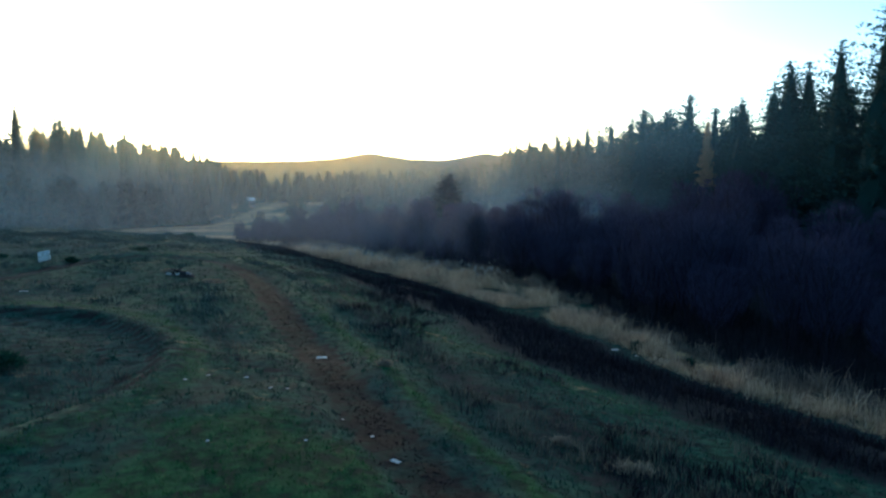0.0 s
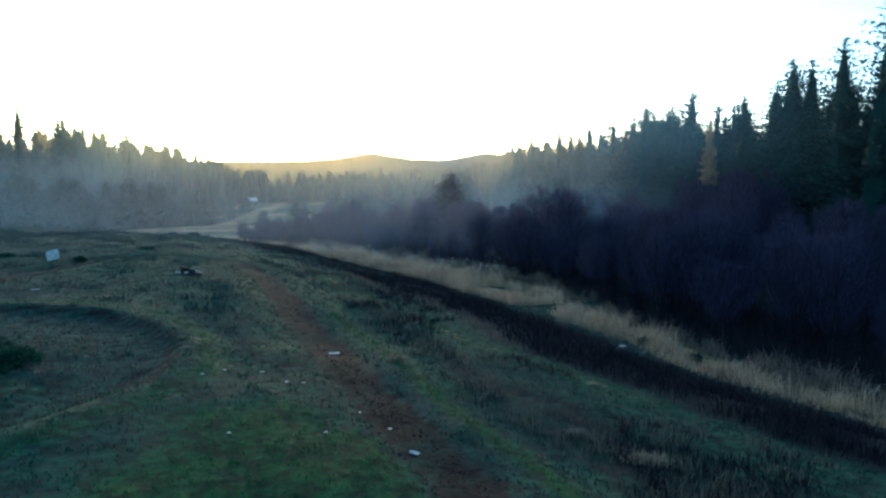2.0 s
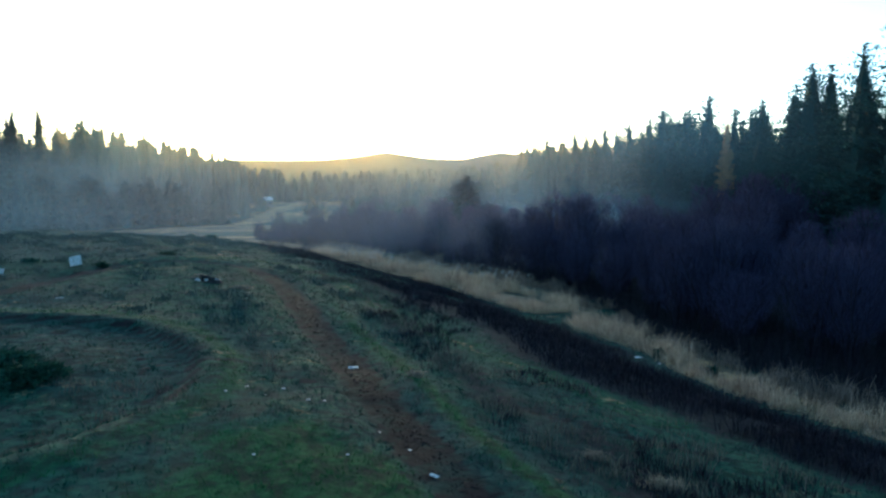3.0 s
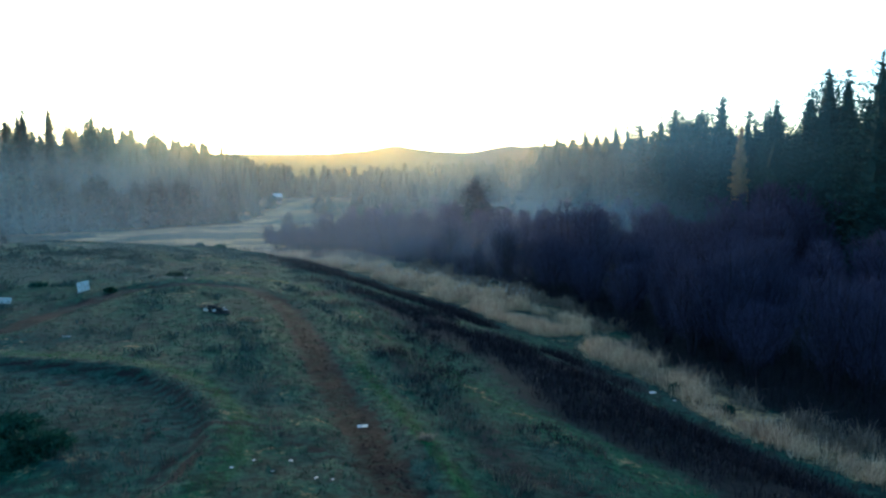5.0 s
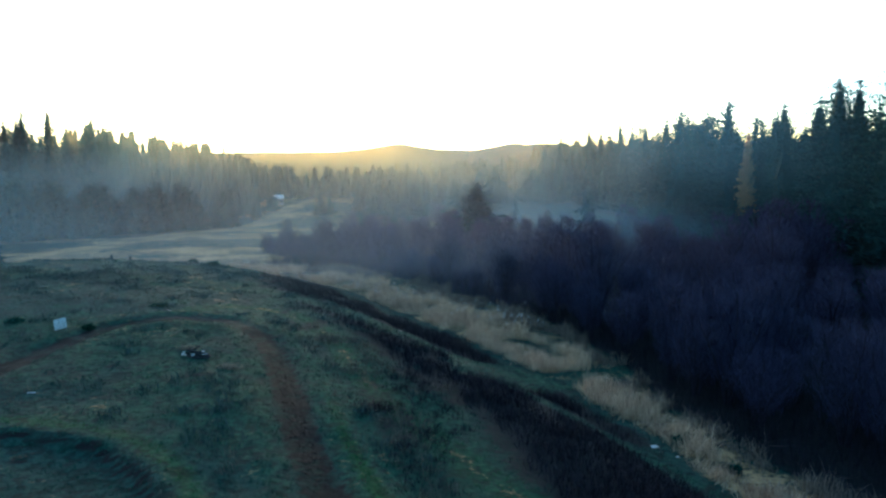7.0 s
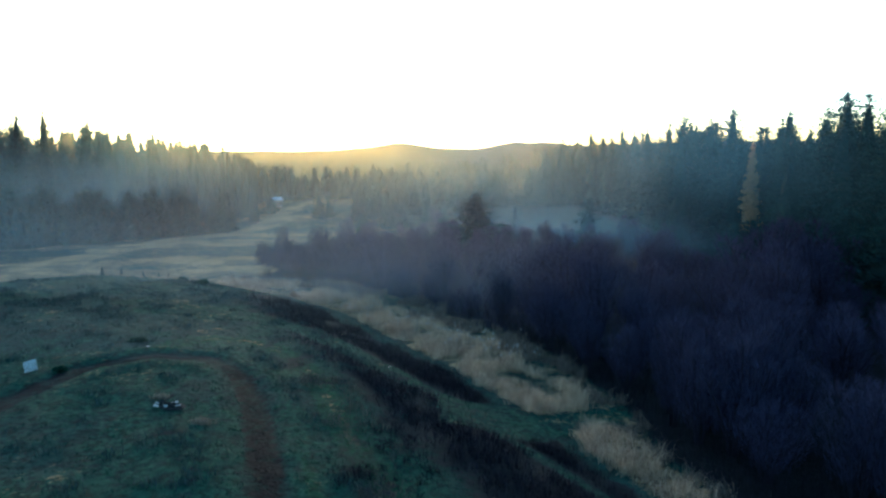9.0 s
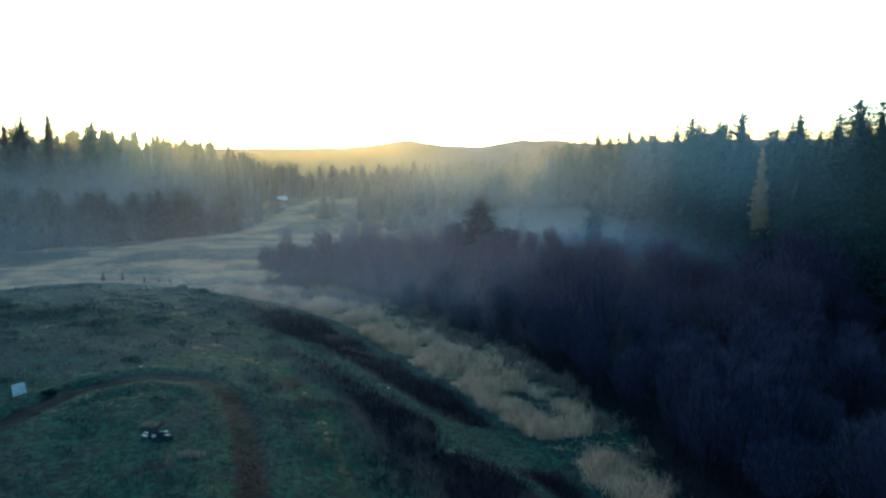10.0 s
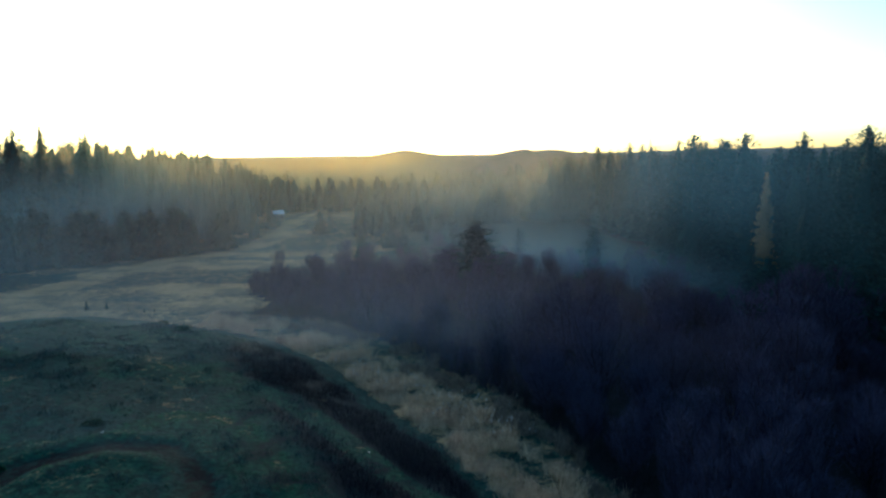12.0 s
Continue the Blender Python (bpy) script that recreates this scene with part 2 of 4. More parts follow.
def ground_z(x, y):
    x, y = np.asarray(x, float), np.asarray(y, float)
    s = plateau(x, y) + (rough(x, y, 9, 5) - 0.5) * 2.0
    rise = np.interp(s, [-1, 3, 5.5, 8.5, 13, 18, 23, 28, 45], [0, 0.06, 0.24, 0.45, 0.57, 0.69, 0.84, 0.95, 1.0])
    valley = -4.6 - np.interp(y, [95, 245, 310], [0, 6.2, 2.8]) * ramp(-x, -15, 60)
    z = valley + rise * (0.45 - valley)
    z = z + (rough(x, y, 7, 11) - 0.5) * (0.25 + 0.25 * rise) + (rough(x, y, 1.1, 23, 2) - 0.5) * 0.12
    d, side = off_line(x, y, TRACK)
    z = z - 0.14 * ramp(1.6 - d, 0, 1.0) - 0.07 * ramp(0.32 - abs(d - 0.7), 0, 0.3) + 0.08 * ramp(0.8 - abs(d - 2.1), 0, 0.8)
    d, side = off_line(x, y, LOOP)
    d = d * side
    z = z - 0.15 * ramp(d, -0.1, 0.3) * ramp(-d, -3.6, -2.0) - 0.06 * ramp(0.3 - abs(abs(d - 1.4) - 0.6), 0, 0.3) + 0.16 * ramp(d, -2.2, -0.4) * ramp(-d, -0.2, 0.4)
    for line, deep, wide in ((TRAIL, 0.05, 0.5), (LINK, 0.09, 0.35), (SCRAPE, 0.12, 0.4)):
        d, _ = off_line(x, y, line)
        z = z - deep * ramp(wide - d, 0, wide)
    return z


def height(x, y):
    return float(ground_z(np.array([x]), np.array([y]))[0])


def reed_reach(y):
    """How far the reeds and sedge reach out from the foot of the bank."""
    return np.interp(y, [20, 40, 54, 64, 80, 100, 135], [5.4, 4.4, 3.6, 7.5, 11.0, 12.5, 9.0])


def covers(x, y):
    """How much of each kind of cover lies at a place: dirt, green, dry and dark ground."""
    s = plateau(x, y)
    up = ramp(s, 2, 8)
    track, side = off_line(x, y, TRACK)
    loop, loop_side = off_line(x, y, LOOP)
    trail, _ = off_line(x, y, TRAIL)
    link, _ = off_line(x, y, LINK)
    scrape, _ = off_line(x, y, SCRAPE)
    gap = np.minimum(off_line(x, y, GAP)[0], off_line(x, y, LEDGE)[0] + 0.7)
    shelf = inside(x, y, SHELF)
    far_in_track = ramp(y, 40, 60)
    dirt = ramp(1.4 - track, 0, 0.8) * (0.66 - 0.08 * far_in_track)
    across = loop * loop_side
    dirt = np.maximum(dirt, 0.16 * ramp(across, -0.2, 0.4) * ramp(-across, -3.0, -1.8))
    dirt = np.maximum(dirt, 0.6 * ramp(0.35 - link, 0, 0.3))
    dirt = np.maximum(dirt, 0.7 * ramp(0.45 - scrape, 0, 0.4))
    green = np.maximum(np.interp(y, [34, 46], [0.95, 0.6]) * ramp(0.9 - abs(track - 2.2), 0, 0.8) * (side > 0), 0.55 * ramp(0.8 - abs(track - 2.1), 0, 0.8) * (side < 0))
    sward = ramp(8.0 - np.hypot((x + 4.6) / 1.0, (y - 16.6) / 0.9) + 5 * (rough(x, y, 3, 63) - 0.5), 0, 5)
    green = np.maximum(green, 0.8 * sward)
    green = np.maximum(green, 0.58 * up * ramp(rough(x, y, 9, 41), 0.36, 0.56))
    green = np.maximum(green, 0.6 * ramp(1.5 - gap, 0, 0.8) * (s < 13))
    green = np.maximum(green, 0.5 * shelf)
    green = np.maximum(green, 0.72 * ramp(1.2 - abs(across + 1.5), 0, 0.8))
    reed_width = reed_reach(y)
    reeds = ramp(s, -reed_width - 1.0, -reed_width + 0.5) * ramp(-s, -1.5, 0.2) * (0.72 + 0.28 * ramp(s, -3.6, -1.6))
    meadow = ramp(-s, 1, 6) * ramp(-x, 22, 40) * ramp(0.64 - rough(x * 0.3 + y * 0.2, y, 14, 61), -0.08, 0.3)
    strip, strip_side = off_line(x, y, STRIP)
    meadow = np.maximum(meadow, np.interp(y, [140, 180], [0.3, 0.5]) * ramp(-s, 2, 6) * ramp(-x, 22, 40))
    meadow = np.maximum(meadow * np.where(strip_side < 0, 0.55, 0.8), ramp(9.0 - strip + 8 * (rough(x, y, 11, 66) - 0.5), 0, 6) * np.interp(y, [190, 250], [1.0, 0.8]))
    dry = np.maximum(0.58 * reeds * np.where(shelf, 0.5, 1.0), 0.95 * meadow)
    dry = np.maximum(dry, 0.3 * ramp(0.7 - trail, 0, 0.5))
    green = np.maximum(green, 0.68 * ramp(1.9 - trail, 0, 0.9))
    # Dry grass, increased with distance to paint in the far meadow's glare.
    dry = np.maximum(dry, up * ramp(rough(x, y, 5, 77), 0.46, 0.7) * np.interp(y, [30, 45, 75], [0.14, 0.18, 0.24]))
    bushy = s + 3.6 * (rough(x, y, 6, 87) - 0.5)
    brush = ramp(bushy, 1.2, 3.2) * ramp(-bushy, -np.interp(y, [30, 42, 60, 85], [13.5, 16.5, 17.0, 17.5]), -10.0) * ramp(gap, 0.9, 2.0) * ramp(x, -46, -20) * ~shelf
    # Darker ground on the brushy bank, within the thicket and under the forest.
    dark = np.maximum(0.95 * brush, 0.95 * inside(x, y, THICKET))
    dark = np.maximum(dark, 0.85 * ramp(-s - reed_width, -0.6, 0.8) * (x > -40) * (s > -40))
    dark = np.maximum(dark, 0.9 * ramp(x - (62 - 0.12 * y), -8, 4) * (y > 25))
    # Slope above the brush: rank dark growth, plus its dimmer light painted in.
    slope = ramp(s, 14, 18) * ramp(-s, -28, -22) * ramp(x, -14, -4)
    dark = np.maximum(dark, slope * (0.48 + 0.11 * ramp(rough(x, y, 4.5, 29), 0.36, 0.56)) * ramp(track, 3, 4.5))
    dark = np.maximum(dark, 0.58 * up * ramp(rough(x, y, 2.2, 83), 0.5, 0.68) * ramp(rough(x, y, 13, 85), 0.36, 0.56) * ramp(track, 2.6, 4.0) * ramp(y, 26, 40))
    broken = ramp(rough(x, y, 2.4, 17), 0.3, 0.5)
    rut = 0.9 * ramp(0.3 - abs(track - 0.72), 0, 0.25) * broken
    rut = np.maximum(rut, 0.66 * ramp(0.26 - abs(abs(across - 1.4) - 0.6), 0, 0.22) * broken)
    # Dark line along the edge of the loop's outer bank.
    rut = np.maximum(rut, 0.9 * ramp(0.38 - abs(across - 0.05), 0, 0.3))
    rut = np.maximum(rut, 0.9 * np.maximum(ramp(0.25 - link, 0, 0.2), ramp(0.3 - scrape, 0, 0.25)) * broken)
    return np.clip([dirt, green * (1 - dirt), dry * (1 - dirt), dark, rut], 0, 1)


def graded(low, high, step, end_low, end_high, growth=1.09):
    inner = list(np.arange(low, high, step))
    up, gap, down = [high], step, [low]
    while up[-1] < end_high:
        gap *= growth
        up.append(up[-1] + gap)
    gap = step
    while down[-1] > end_low:
        gap *= growth
        down.append(down[-1] - gap)
    return np.array(down[:0:-1] + inner + up)


def build_ground():
    gx, gy = graded(-48, 26, 0.46, -4200, 4200), graded(13, 100, 0.46, -4200, 4600)
    x, y = np.meshgrid(gx, gy)
    x, y = x.ravel(), y.ravel()
    nx, ny = len(gx), len(gy)
    z = ground_z(x, y)
    i = (np.arange(ny - 1)[:, None] * nx + np.arange(nx - 1)[None]).ravel()
    me = mesh_of("ground", np.stack([x, y, z], 1), np.stack([i, i + 1, i + 1 + nx, i + nx], 1), GROUND, True)
    for name, values in zip(("dirt", "green", "dry", "dark", "rut"), covers(x, y)):
        me.attributes.new(name, "FLOAT", "POINT").data.foreach_set("value", values.astype(np.float32))
    return tagged(new("ground", me), "rough winter meadow with dirt tracks above a flat valley floor", "ground", kind="structure")


build_ground()


def build_hills():
    """The wooded ridge that closes the valley."""
    bearing = np.radians(np.linspace(-62, 62, 520))
    deg = np.degrees(bearing)
    along = 545 * np.tan(bearing)
    humps = [(-205.2, 29.1), (-126.5, 28.8), (-103.8, 30.4), (-86.4, 33.1), (-72.7, 34.9), (-60.6, 32.2), (-47.0, 30.2), (-17.5, 29.0), (-0.8, 31.3),
             (11.3, 34.1), (17.3, 34.0), (23.4, 32.3), (31.7, 33.8), (37.0, 33.7), (50.6, 31.7), (70.3, 30.1), (99.1, 30.4), (152.1, 32.5)]
    crest = sum(np.interp(along + k, *zip(*humps)) for k in (-3, 0, 3)) / 3
    crest = crest + 1.1 * (rough(along, along * 0, 9, 3) - 0.5) + 10 * ramp(abs(deg + 3), 25, 45)
    rings = np.array([432, 452, 474, 496, 518, 534, 545, 564, 612, 700])
    shape = np.array([-0.02, 0.18, 0.42, 0.66, 0.9, 0.985, 1.0, 0.96, 0.7, 0.3])
    b, r = np.meshgrid(bearing, rings)
    x, y = r * np.tan(b), np.full_like(b, 0) + r
    z = -12.5 + shape[:, None] * crest[None] + 2.2 * (rough(x, y, 24, 8) - 0.5) * (shape[:, None] < 0.95)
    nx = len(bearing)
    i = (np.arange(len(rings) - 1)[:, None] * nx + np.arange(nx - 1)[None]).ravel()
    me = mesh_of("hill_ridge", np.stack([x.ravel(), y.ravel(), z.ravel()], 1), np.stack([i, i + 1, i + 1 + nx, i + nx], 1), HILL, True)
    tagged(new("hill_ridge", me), "long low wooded ridge closing the valley", "hill", kind="structure")


build_hills()


# ---------------------------------------------------------------- plants
def blades(base, tall, wide, lean, rng, short=False):
    """Bent tapering blades: an array of feet, heights, widths and how far the tips lean over."""
    n = len(base)
    a, b = rng.uniform(0, 2 * np.pi, n), rng.uniform(0, 2 * np.pi, n)
    across = np.stack([np.cos(a), np.sin(a), np.zeros(n)], 1) * (wide / 2)[:, None]
    over = np.stack([np.cos(b), np.sin(b), np.zeros(n)], 1) * (lean * tall)[:, None]
    up = np.stack([np.zeros(n), np.zeros(n), tall], 1)
    mid = base + 0.55 * up + 0.3 * over
    v = np.stack([base - across, base + across, mid + 0.8 * across, mid - 0.8 * across, base + up * (1 - 0.3 * lean[:, None]) + over], 1)
    if short:
        return v[:, [0, 1, 4]].reshape(-1, 3), np.arange(3 * n).reshape(-1, 3)
    i = np.arange(n)[:, None] * 5
    f = np.concatenate([i + [0, 1, 2], i + [0, 2, 3], i + [3, 2, 4]])
    return v.reshape(-1, 3), f


def tufts(rng, x, y, count, spread, tall, wide, lean, short=False):
    """Feet of blades round the tufts at x, y, set on the ground."""
    tall = np.repeat(np.broadcast_to(tall, x.shape), count)
    x, y = np.repeat(x, count), np.repeat(y, count)
    size = np.repeat(rng.uniform(0.65, 1.35, len(x) // count), count)
    x, y = x + rng.normal(0, spread, len(x)), y + rng.normal(0, spread, len(y))
    base = np.stack([x, y, ground_z(x, y) - 0.03], 1)
    return blades(base, rng.uniform(0.6, 1.2, len(x)) * tall * size, rng.uniform(0.7, 1.3, len(x)) * wide, rng.uniform(0.1, lean, len(x)), rng, short)


def stuff(name, verts, faces, mat, label, category):
    return tagged(new(name, mesh_of(name, verts, faces, mat)), label, category, kind="stuff")


def scatter(rng, n, x0, x1, y0, y1):
    return rng.uniform(x0, x1, n), y0 + (y1 - y0) * rng.uniform(0, 1, n) ** 1.4


def build_grass():
    rng = np.random.default_rng(4)
    x, y = scatter(rng, 60000, -58, 26, 10, 112)
    dirt, green, dry, dark, rut = covers(x, y)
    keep = ((plateau(x, y) > 1.5) | inside(x, y, SHELF)) & (dirt < 0.35) & (dark < 0.6)
    x, y, green, dry = x[keep], y[keep], green[keep], dry[keep]
    slope = ramp(plateau(x, y), 7, 11) * ramp(-plateau(x, y), -27, -19) * ramp(x, -10, -2)
    pale = rough(x, y, 3.0, 91) + 0.16 * slope + 0.2 * inside(x, y, SHELF) + 0.5 * dry - 0.35 * green + rng.normal(0, 0.08, len(x)) > 0.74
    lush = ~pale & (green > 0.64)
    g = ~pale & ~lush
    v, f = tufts(rng, x[lush], y[lush], 6, 0.14, 0.14, 0.034, 0.9, True)
    stuff("verge_grass", v, f, LUSH, "bright green grass along the track and on the near sward", "grass")
    v, f = tufts(rng, x[g], y[g], 5, 0.14, 0.17, 0.036, 0.9, True)
    stuff("meadow_grass", v, f, GRASS, "short damp green and olive meadow grass", "grass")
    v, f = tufts(rng, x[pale], y[pale], 6, 0.15, 0.36, 0.024, 0.8)
    stuff("dry_grass", v, f, HAY, "bleached dry grass tufts on the meadow", "grass")


def build_tussocks():
    """Rank dark and bleached tussocks, on the slope above the brush and over the far meadow."""
    rng = np.random.default_rng(6)
    x, y = scatter(rng, 9000, -14, 20, 14, 60)
    s = plateau(x, y)
    keep = (s > 13.5) & (s < 26) & (off_line(x, y, TRACK)[0] > 3.4) & (rough(x, y, 2.8, 44, 2) > 0.5)
    x, y = x[keep], y[keep]
    pale = rough(x, y, 5, 47) + rng.normal(0, 0.1, len(x)) > 0.43
    v, f = tufts(rng, x[pale], y[pale], 9, 0.17, 0.5, 0.022, 0.9)
    stuff("tussock_grass", v, f, HAY, "bleached tussocks of rank grass on the slope", "grass")
    v, f = tufts(rng, x[~pale], y[~pale], 9, 0.2, 0.42, 0.026, 0.9)
    stuff("tussock_grass", v, f, BRAMBLE, "dark withered tussocks of weeds on the slope", "grass")
    x, y = rng.uniform(-62, -2, 14000), rng.uniform(30, 112, 14000)
    keep = (plateau(x, y) > 9) & (off_line(x, y, TRACK)[0] > 2.6) & (off_line(x, y, LOOP)[0] > 3.0) & (off_line(x, y, TRAIL)[0] > 1.6) & (rough(x, y, 2.2, 83) * 0.6 + rough(x, y, 13, 85) * 0.4 > 0.54)
    x, y = x[keep][:3600], y[keep][:3600]
    v, f = tufts(rng, x, y, 8, 0.26, 0.42, 0.05, 1.0)
    stuff("weed_patches", v, f, SHRUB, "low dark green weeds in patches over the far meadow", "weeds")


def build_reeds():
    rng = np.random.default_rng(9)
    x, y = rng.uniform(-60, 34, 90000), rng.uniform(20, 135, 90000)
    s = plateau(x, y) + 2.2 * (rough(x, y, 6, 31) - 0.5)
    wide = reed_reach(y)
    keep = (s < 0.6) & ~inside(x, y, SHELF) & (s > -wide) & (x > -46) & ((rough(x, y, 2.6, 14) > 0.44) | (s > -0.34 * wide) & (y < 66))
    x, y, s = x[keep][:13000], y[keep][:13000], s[keep][:13000]
    front = s > -0.6 * wide[keep][:13000] + 5.0 * (rough(x, y, 4, 19) - 0.5)
    clump = 0.35 + 1.15 * ramp(rough(x, y, 1.5, 26, 2), 0.3, 0.72)
    stand = front & (rng.uniform(0, 1, len(x)) < 0.3) & (s > -2.6)
    mat = front & ~stand
    v, f = tufts(rng, x[mat], y[mat], 11, 0.28, 0.85 * clump[mat], 0.034, 1.3)
    stuff("reed_bed", v, f, REED, "pale dry canary grass beaten down along the ditch", "reeds")
    v, f = tufts(rng, x[stand], y[stand], 12, 0.2, 0.95 * clump[stand] + 0.25, 0.024, 0.5)
    stuff("standing_reeds", v, f, REED, "tall pale reeds still standing along the ditch", "reeds")
    rust = ~front & (np.hypot((x - 2.0) / 4.0, (y - 66) / 2.4) < 1.1) | front & (rough(x, y, 5, 33) > 0.68)
    v, f = tufts(rng, x[rust], y[rust], 10, 0.24, 0.7 * clump[rust], 0.034, 1.1)
    stuff("rusty_reeds", v, f, RUST, "rust-brown withered dock and reeds in patches", "reeds")
    sedge = ~front & ~rust & (rough(x, y, 1.7, 97, 2) > 0.38)
    v, f = tufts(rng, x[sedge], y[sedge], 12, 0.2, 0.9 * clump[sedge], 0.034, 0.9)
    stuff("sedge_marsh", v, f, SEDGE, "grey-brown sedge tussocks behind the reeds", "sedge")
    # Cattails gone to seed, above the sedge.
    n = 220
    t = rng.uniform(0, 1, n)
    cx, cy = 4.5 - 24 * t + rng.normal(0, 1.6, n), 73 + 22 * t + rng.normal(0, 1.6, n)
    base = np.stack([cx, cy, ground_z(cx, cy) + 1.25 + rng.uniform(0, 0.5, n)], 1)
    v, f = blades(base, rng.uniform(0.2, 0.32, n), np.full(n, 0.09), np.full(n, 0.1), rng)
    sv, sf = blades(base - (0, 0, 1.7), np.full(n, 1.75), np.full(n, 0.02), np.full(n, 0.02), rng)
    stuff("cattail_heads", v, f, FLUFF, "white fluffy cattail seed heads in the marsh", "cattails")
    stuff("cattail_stalks", sv, sf, HAY, "thin dry cattail stalks in the marsh", "cattails")


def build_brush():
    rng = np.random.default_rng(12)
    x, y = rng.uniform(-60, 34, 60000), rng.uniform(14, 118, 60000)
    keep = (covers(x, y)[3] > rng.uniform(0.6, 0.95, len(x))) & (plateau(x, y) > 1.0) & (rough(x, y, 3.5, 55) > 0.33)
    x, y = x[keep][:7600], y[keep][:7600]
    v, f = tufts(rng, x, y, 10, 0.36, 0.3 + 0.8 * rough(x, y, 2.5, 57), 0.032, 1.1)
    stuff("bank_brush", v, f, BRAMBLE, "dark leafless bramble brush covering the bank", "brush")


def build_undergrowth():
    """Rank bare stems round the feet of the alders."""
    rng = np.random.default_rng(14)
    x, y = rng.uniform(-58, 50, 30000), rng.uniform(32, 185, 30000)
    s = plateau(x, y)
    wide = reed_reach(y)
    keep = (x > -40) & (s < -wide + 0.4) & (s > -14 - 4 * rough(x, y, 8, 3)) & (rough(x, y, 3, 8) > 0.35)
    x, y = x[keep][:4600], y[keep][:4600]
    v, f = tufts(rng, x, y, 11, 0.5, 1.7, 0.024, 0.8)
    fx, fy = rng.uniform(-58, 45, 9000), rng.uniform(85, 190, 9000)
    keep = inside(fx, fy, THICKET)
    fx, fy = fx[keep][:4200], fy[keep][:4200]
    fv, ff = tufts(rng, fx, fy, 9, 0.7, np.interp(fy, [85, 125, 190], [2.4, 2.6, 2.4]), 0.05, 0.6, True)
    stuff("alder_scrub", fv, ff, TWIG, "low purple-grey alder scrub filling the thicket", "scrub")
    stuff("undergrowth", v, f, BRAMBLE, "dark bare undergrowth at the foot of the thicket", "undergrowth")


def build_clods():
    """Loose clods turned up by wheels along the near part of the track."""
    rng = np.random.default_rng(8)
    n = 3200
    y = 13 + 40 * rng.uniform(0, 1, n) ** 1.4
    along = np.array(TRACK[1:10])
    x = np.interp(y, along[:, 1], along[:, 0]) + rng.normal(0, 0.75, n)
    size = rng.uniform(0.01, 0.045, n)[:, None, None]
    shape = np.array([(1, 0, -0.4), (-0.6, 0.8, -0.4), (-0.6, -0.8, -0.4), (0.1, 0.1, 0.7)])[None] * rng.uniform(0.6, 1.4, (n, 4, 3))
    v = np.stack([x, y, ground_z(x, y)], 1)[:, None] + shape * size
    f = np.arange(n)[:, None, None] * 4 + np.array([(0, 1, 3), (1, 2, 3), (2, 0, 3)])[None]
    stuff("dirt_clods", v.reshape(-1, 3), f.reshape(-1, 3), CLOD, "dark clods of earth loosened along the track", "clods")


build_grass()
build_clods()
build_tussocks()
build_reeds()
build_brush()
build_undergrowth()


def tube(points, radii, sides=5):
    """A tapering bent limb along points."""
    points = np.asarray(points, float)
    a = np.arange(sides) * 2 * np.pi / sides
    ring = np.stack([np.cos(a), np.sin(a), 0 * a], 1)
    v = (points[:, None] + np.asarray(radii)[:, None, None] * ring[None]).reshape(-1, 3)
    f = []
    for k in range(len(points) - 1):
        for j in range(sides):
            p, q = k * sides + j, k * sides + (j + 1) % sides
            f.append((p, q, q + sides, p + sides))
    return v, np.array(f)


def joined(pieces):
    verts, faces, at = [], [], 0
    for v, f in pieces:
        verts.append(v)
        faces.append(f + at)
        at += len(v)
    return np.concatenate(verts), np.concatenate(faces)


def sprays(centre, out, size, rng, per=2, flat=1.3):
    """Flat ragged triangles of needles about the given places, mostly along out."""
    n = len(centre) * per
    c = np.repeat(centre, per, 0) + rng.normal(0, 1, (n, 3)) * np.repeat(size, per)[:, None] * 0.35
    o = np.repeat(out, per, 0) + rng.normal(0, 0.55, (n, 3)) * (1, 1, 0.6)
    o /= np.linalg.norm(o, axis=1, keepdims=True) + 1e-6
    w = np.cross(o, rng.normal(0, 1, (n, 3)) * (flat, flat, 1))
    w /= np.linalg.norm(w, axis=1, keepdims=True) + 1e-6
    z = (np.repeat(size, per) * rng.uniform(0.7, 1.4, n))[:, None]
    v = np.stack([c - o * z * 0.5 - w * z * 0.28, c - o * z * 0.4 + w * z * 0.28, c + o * z * 0.75], 1)
    return v.reshape(-1, 3), np.arange(n * 3).reshape(-1, 3)


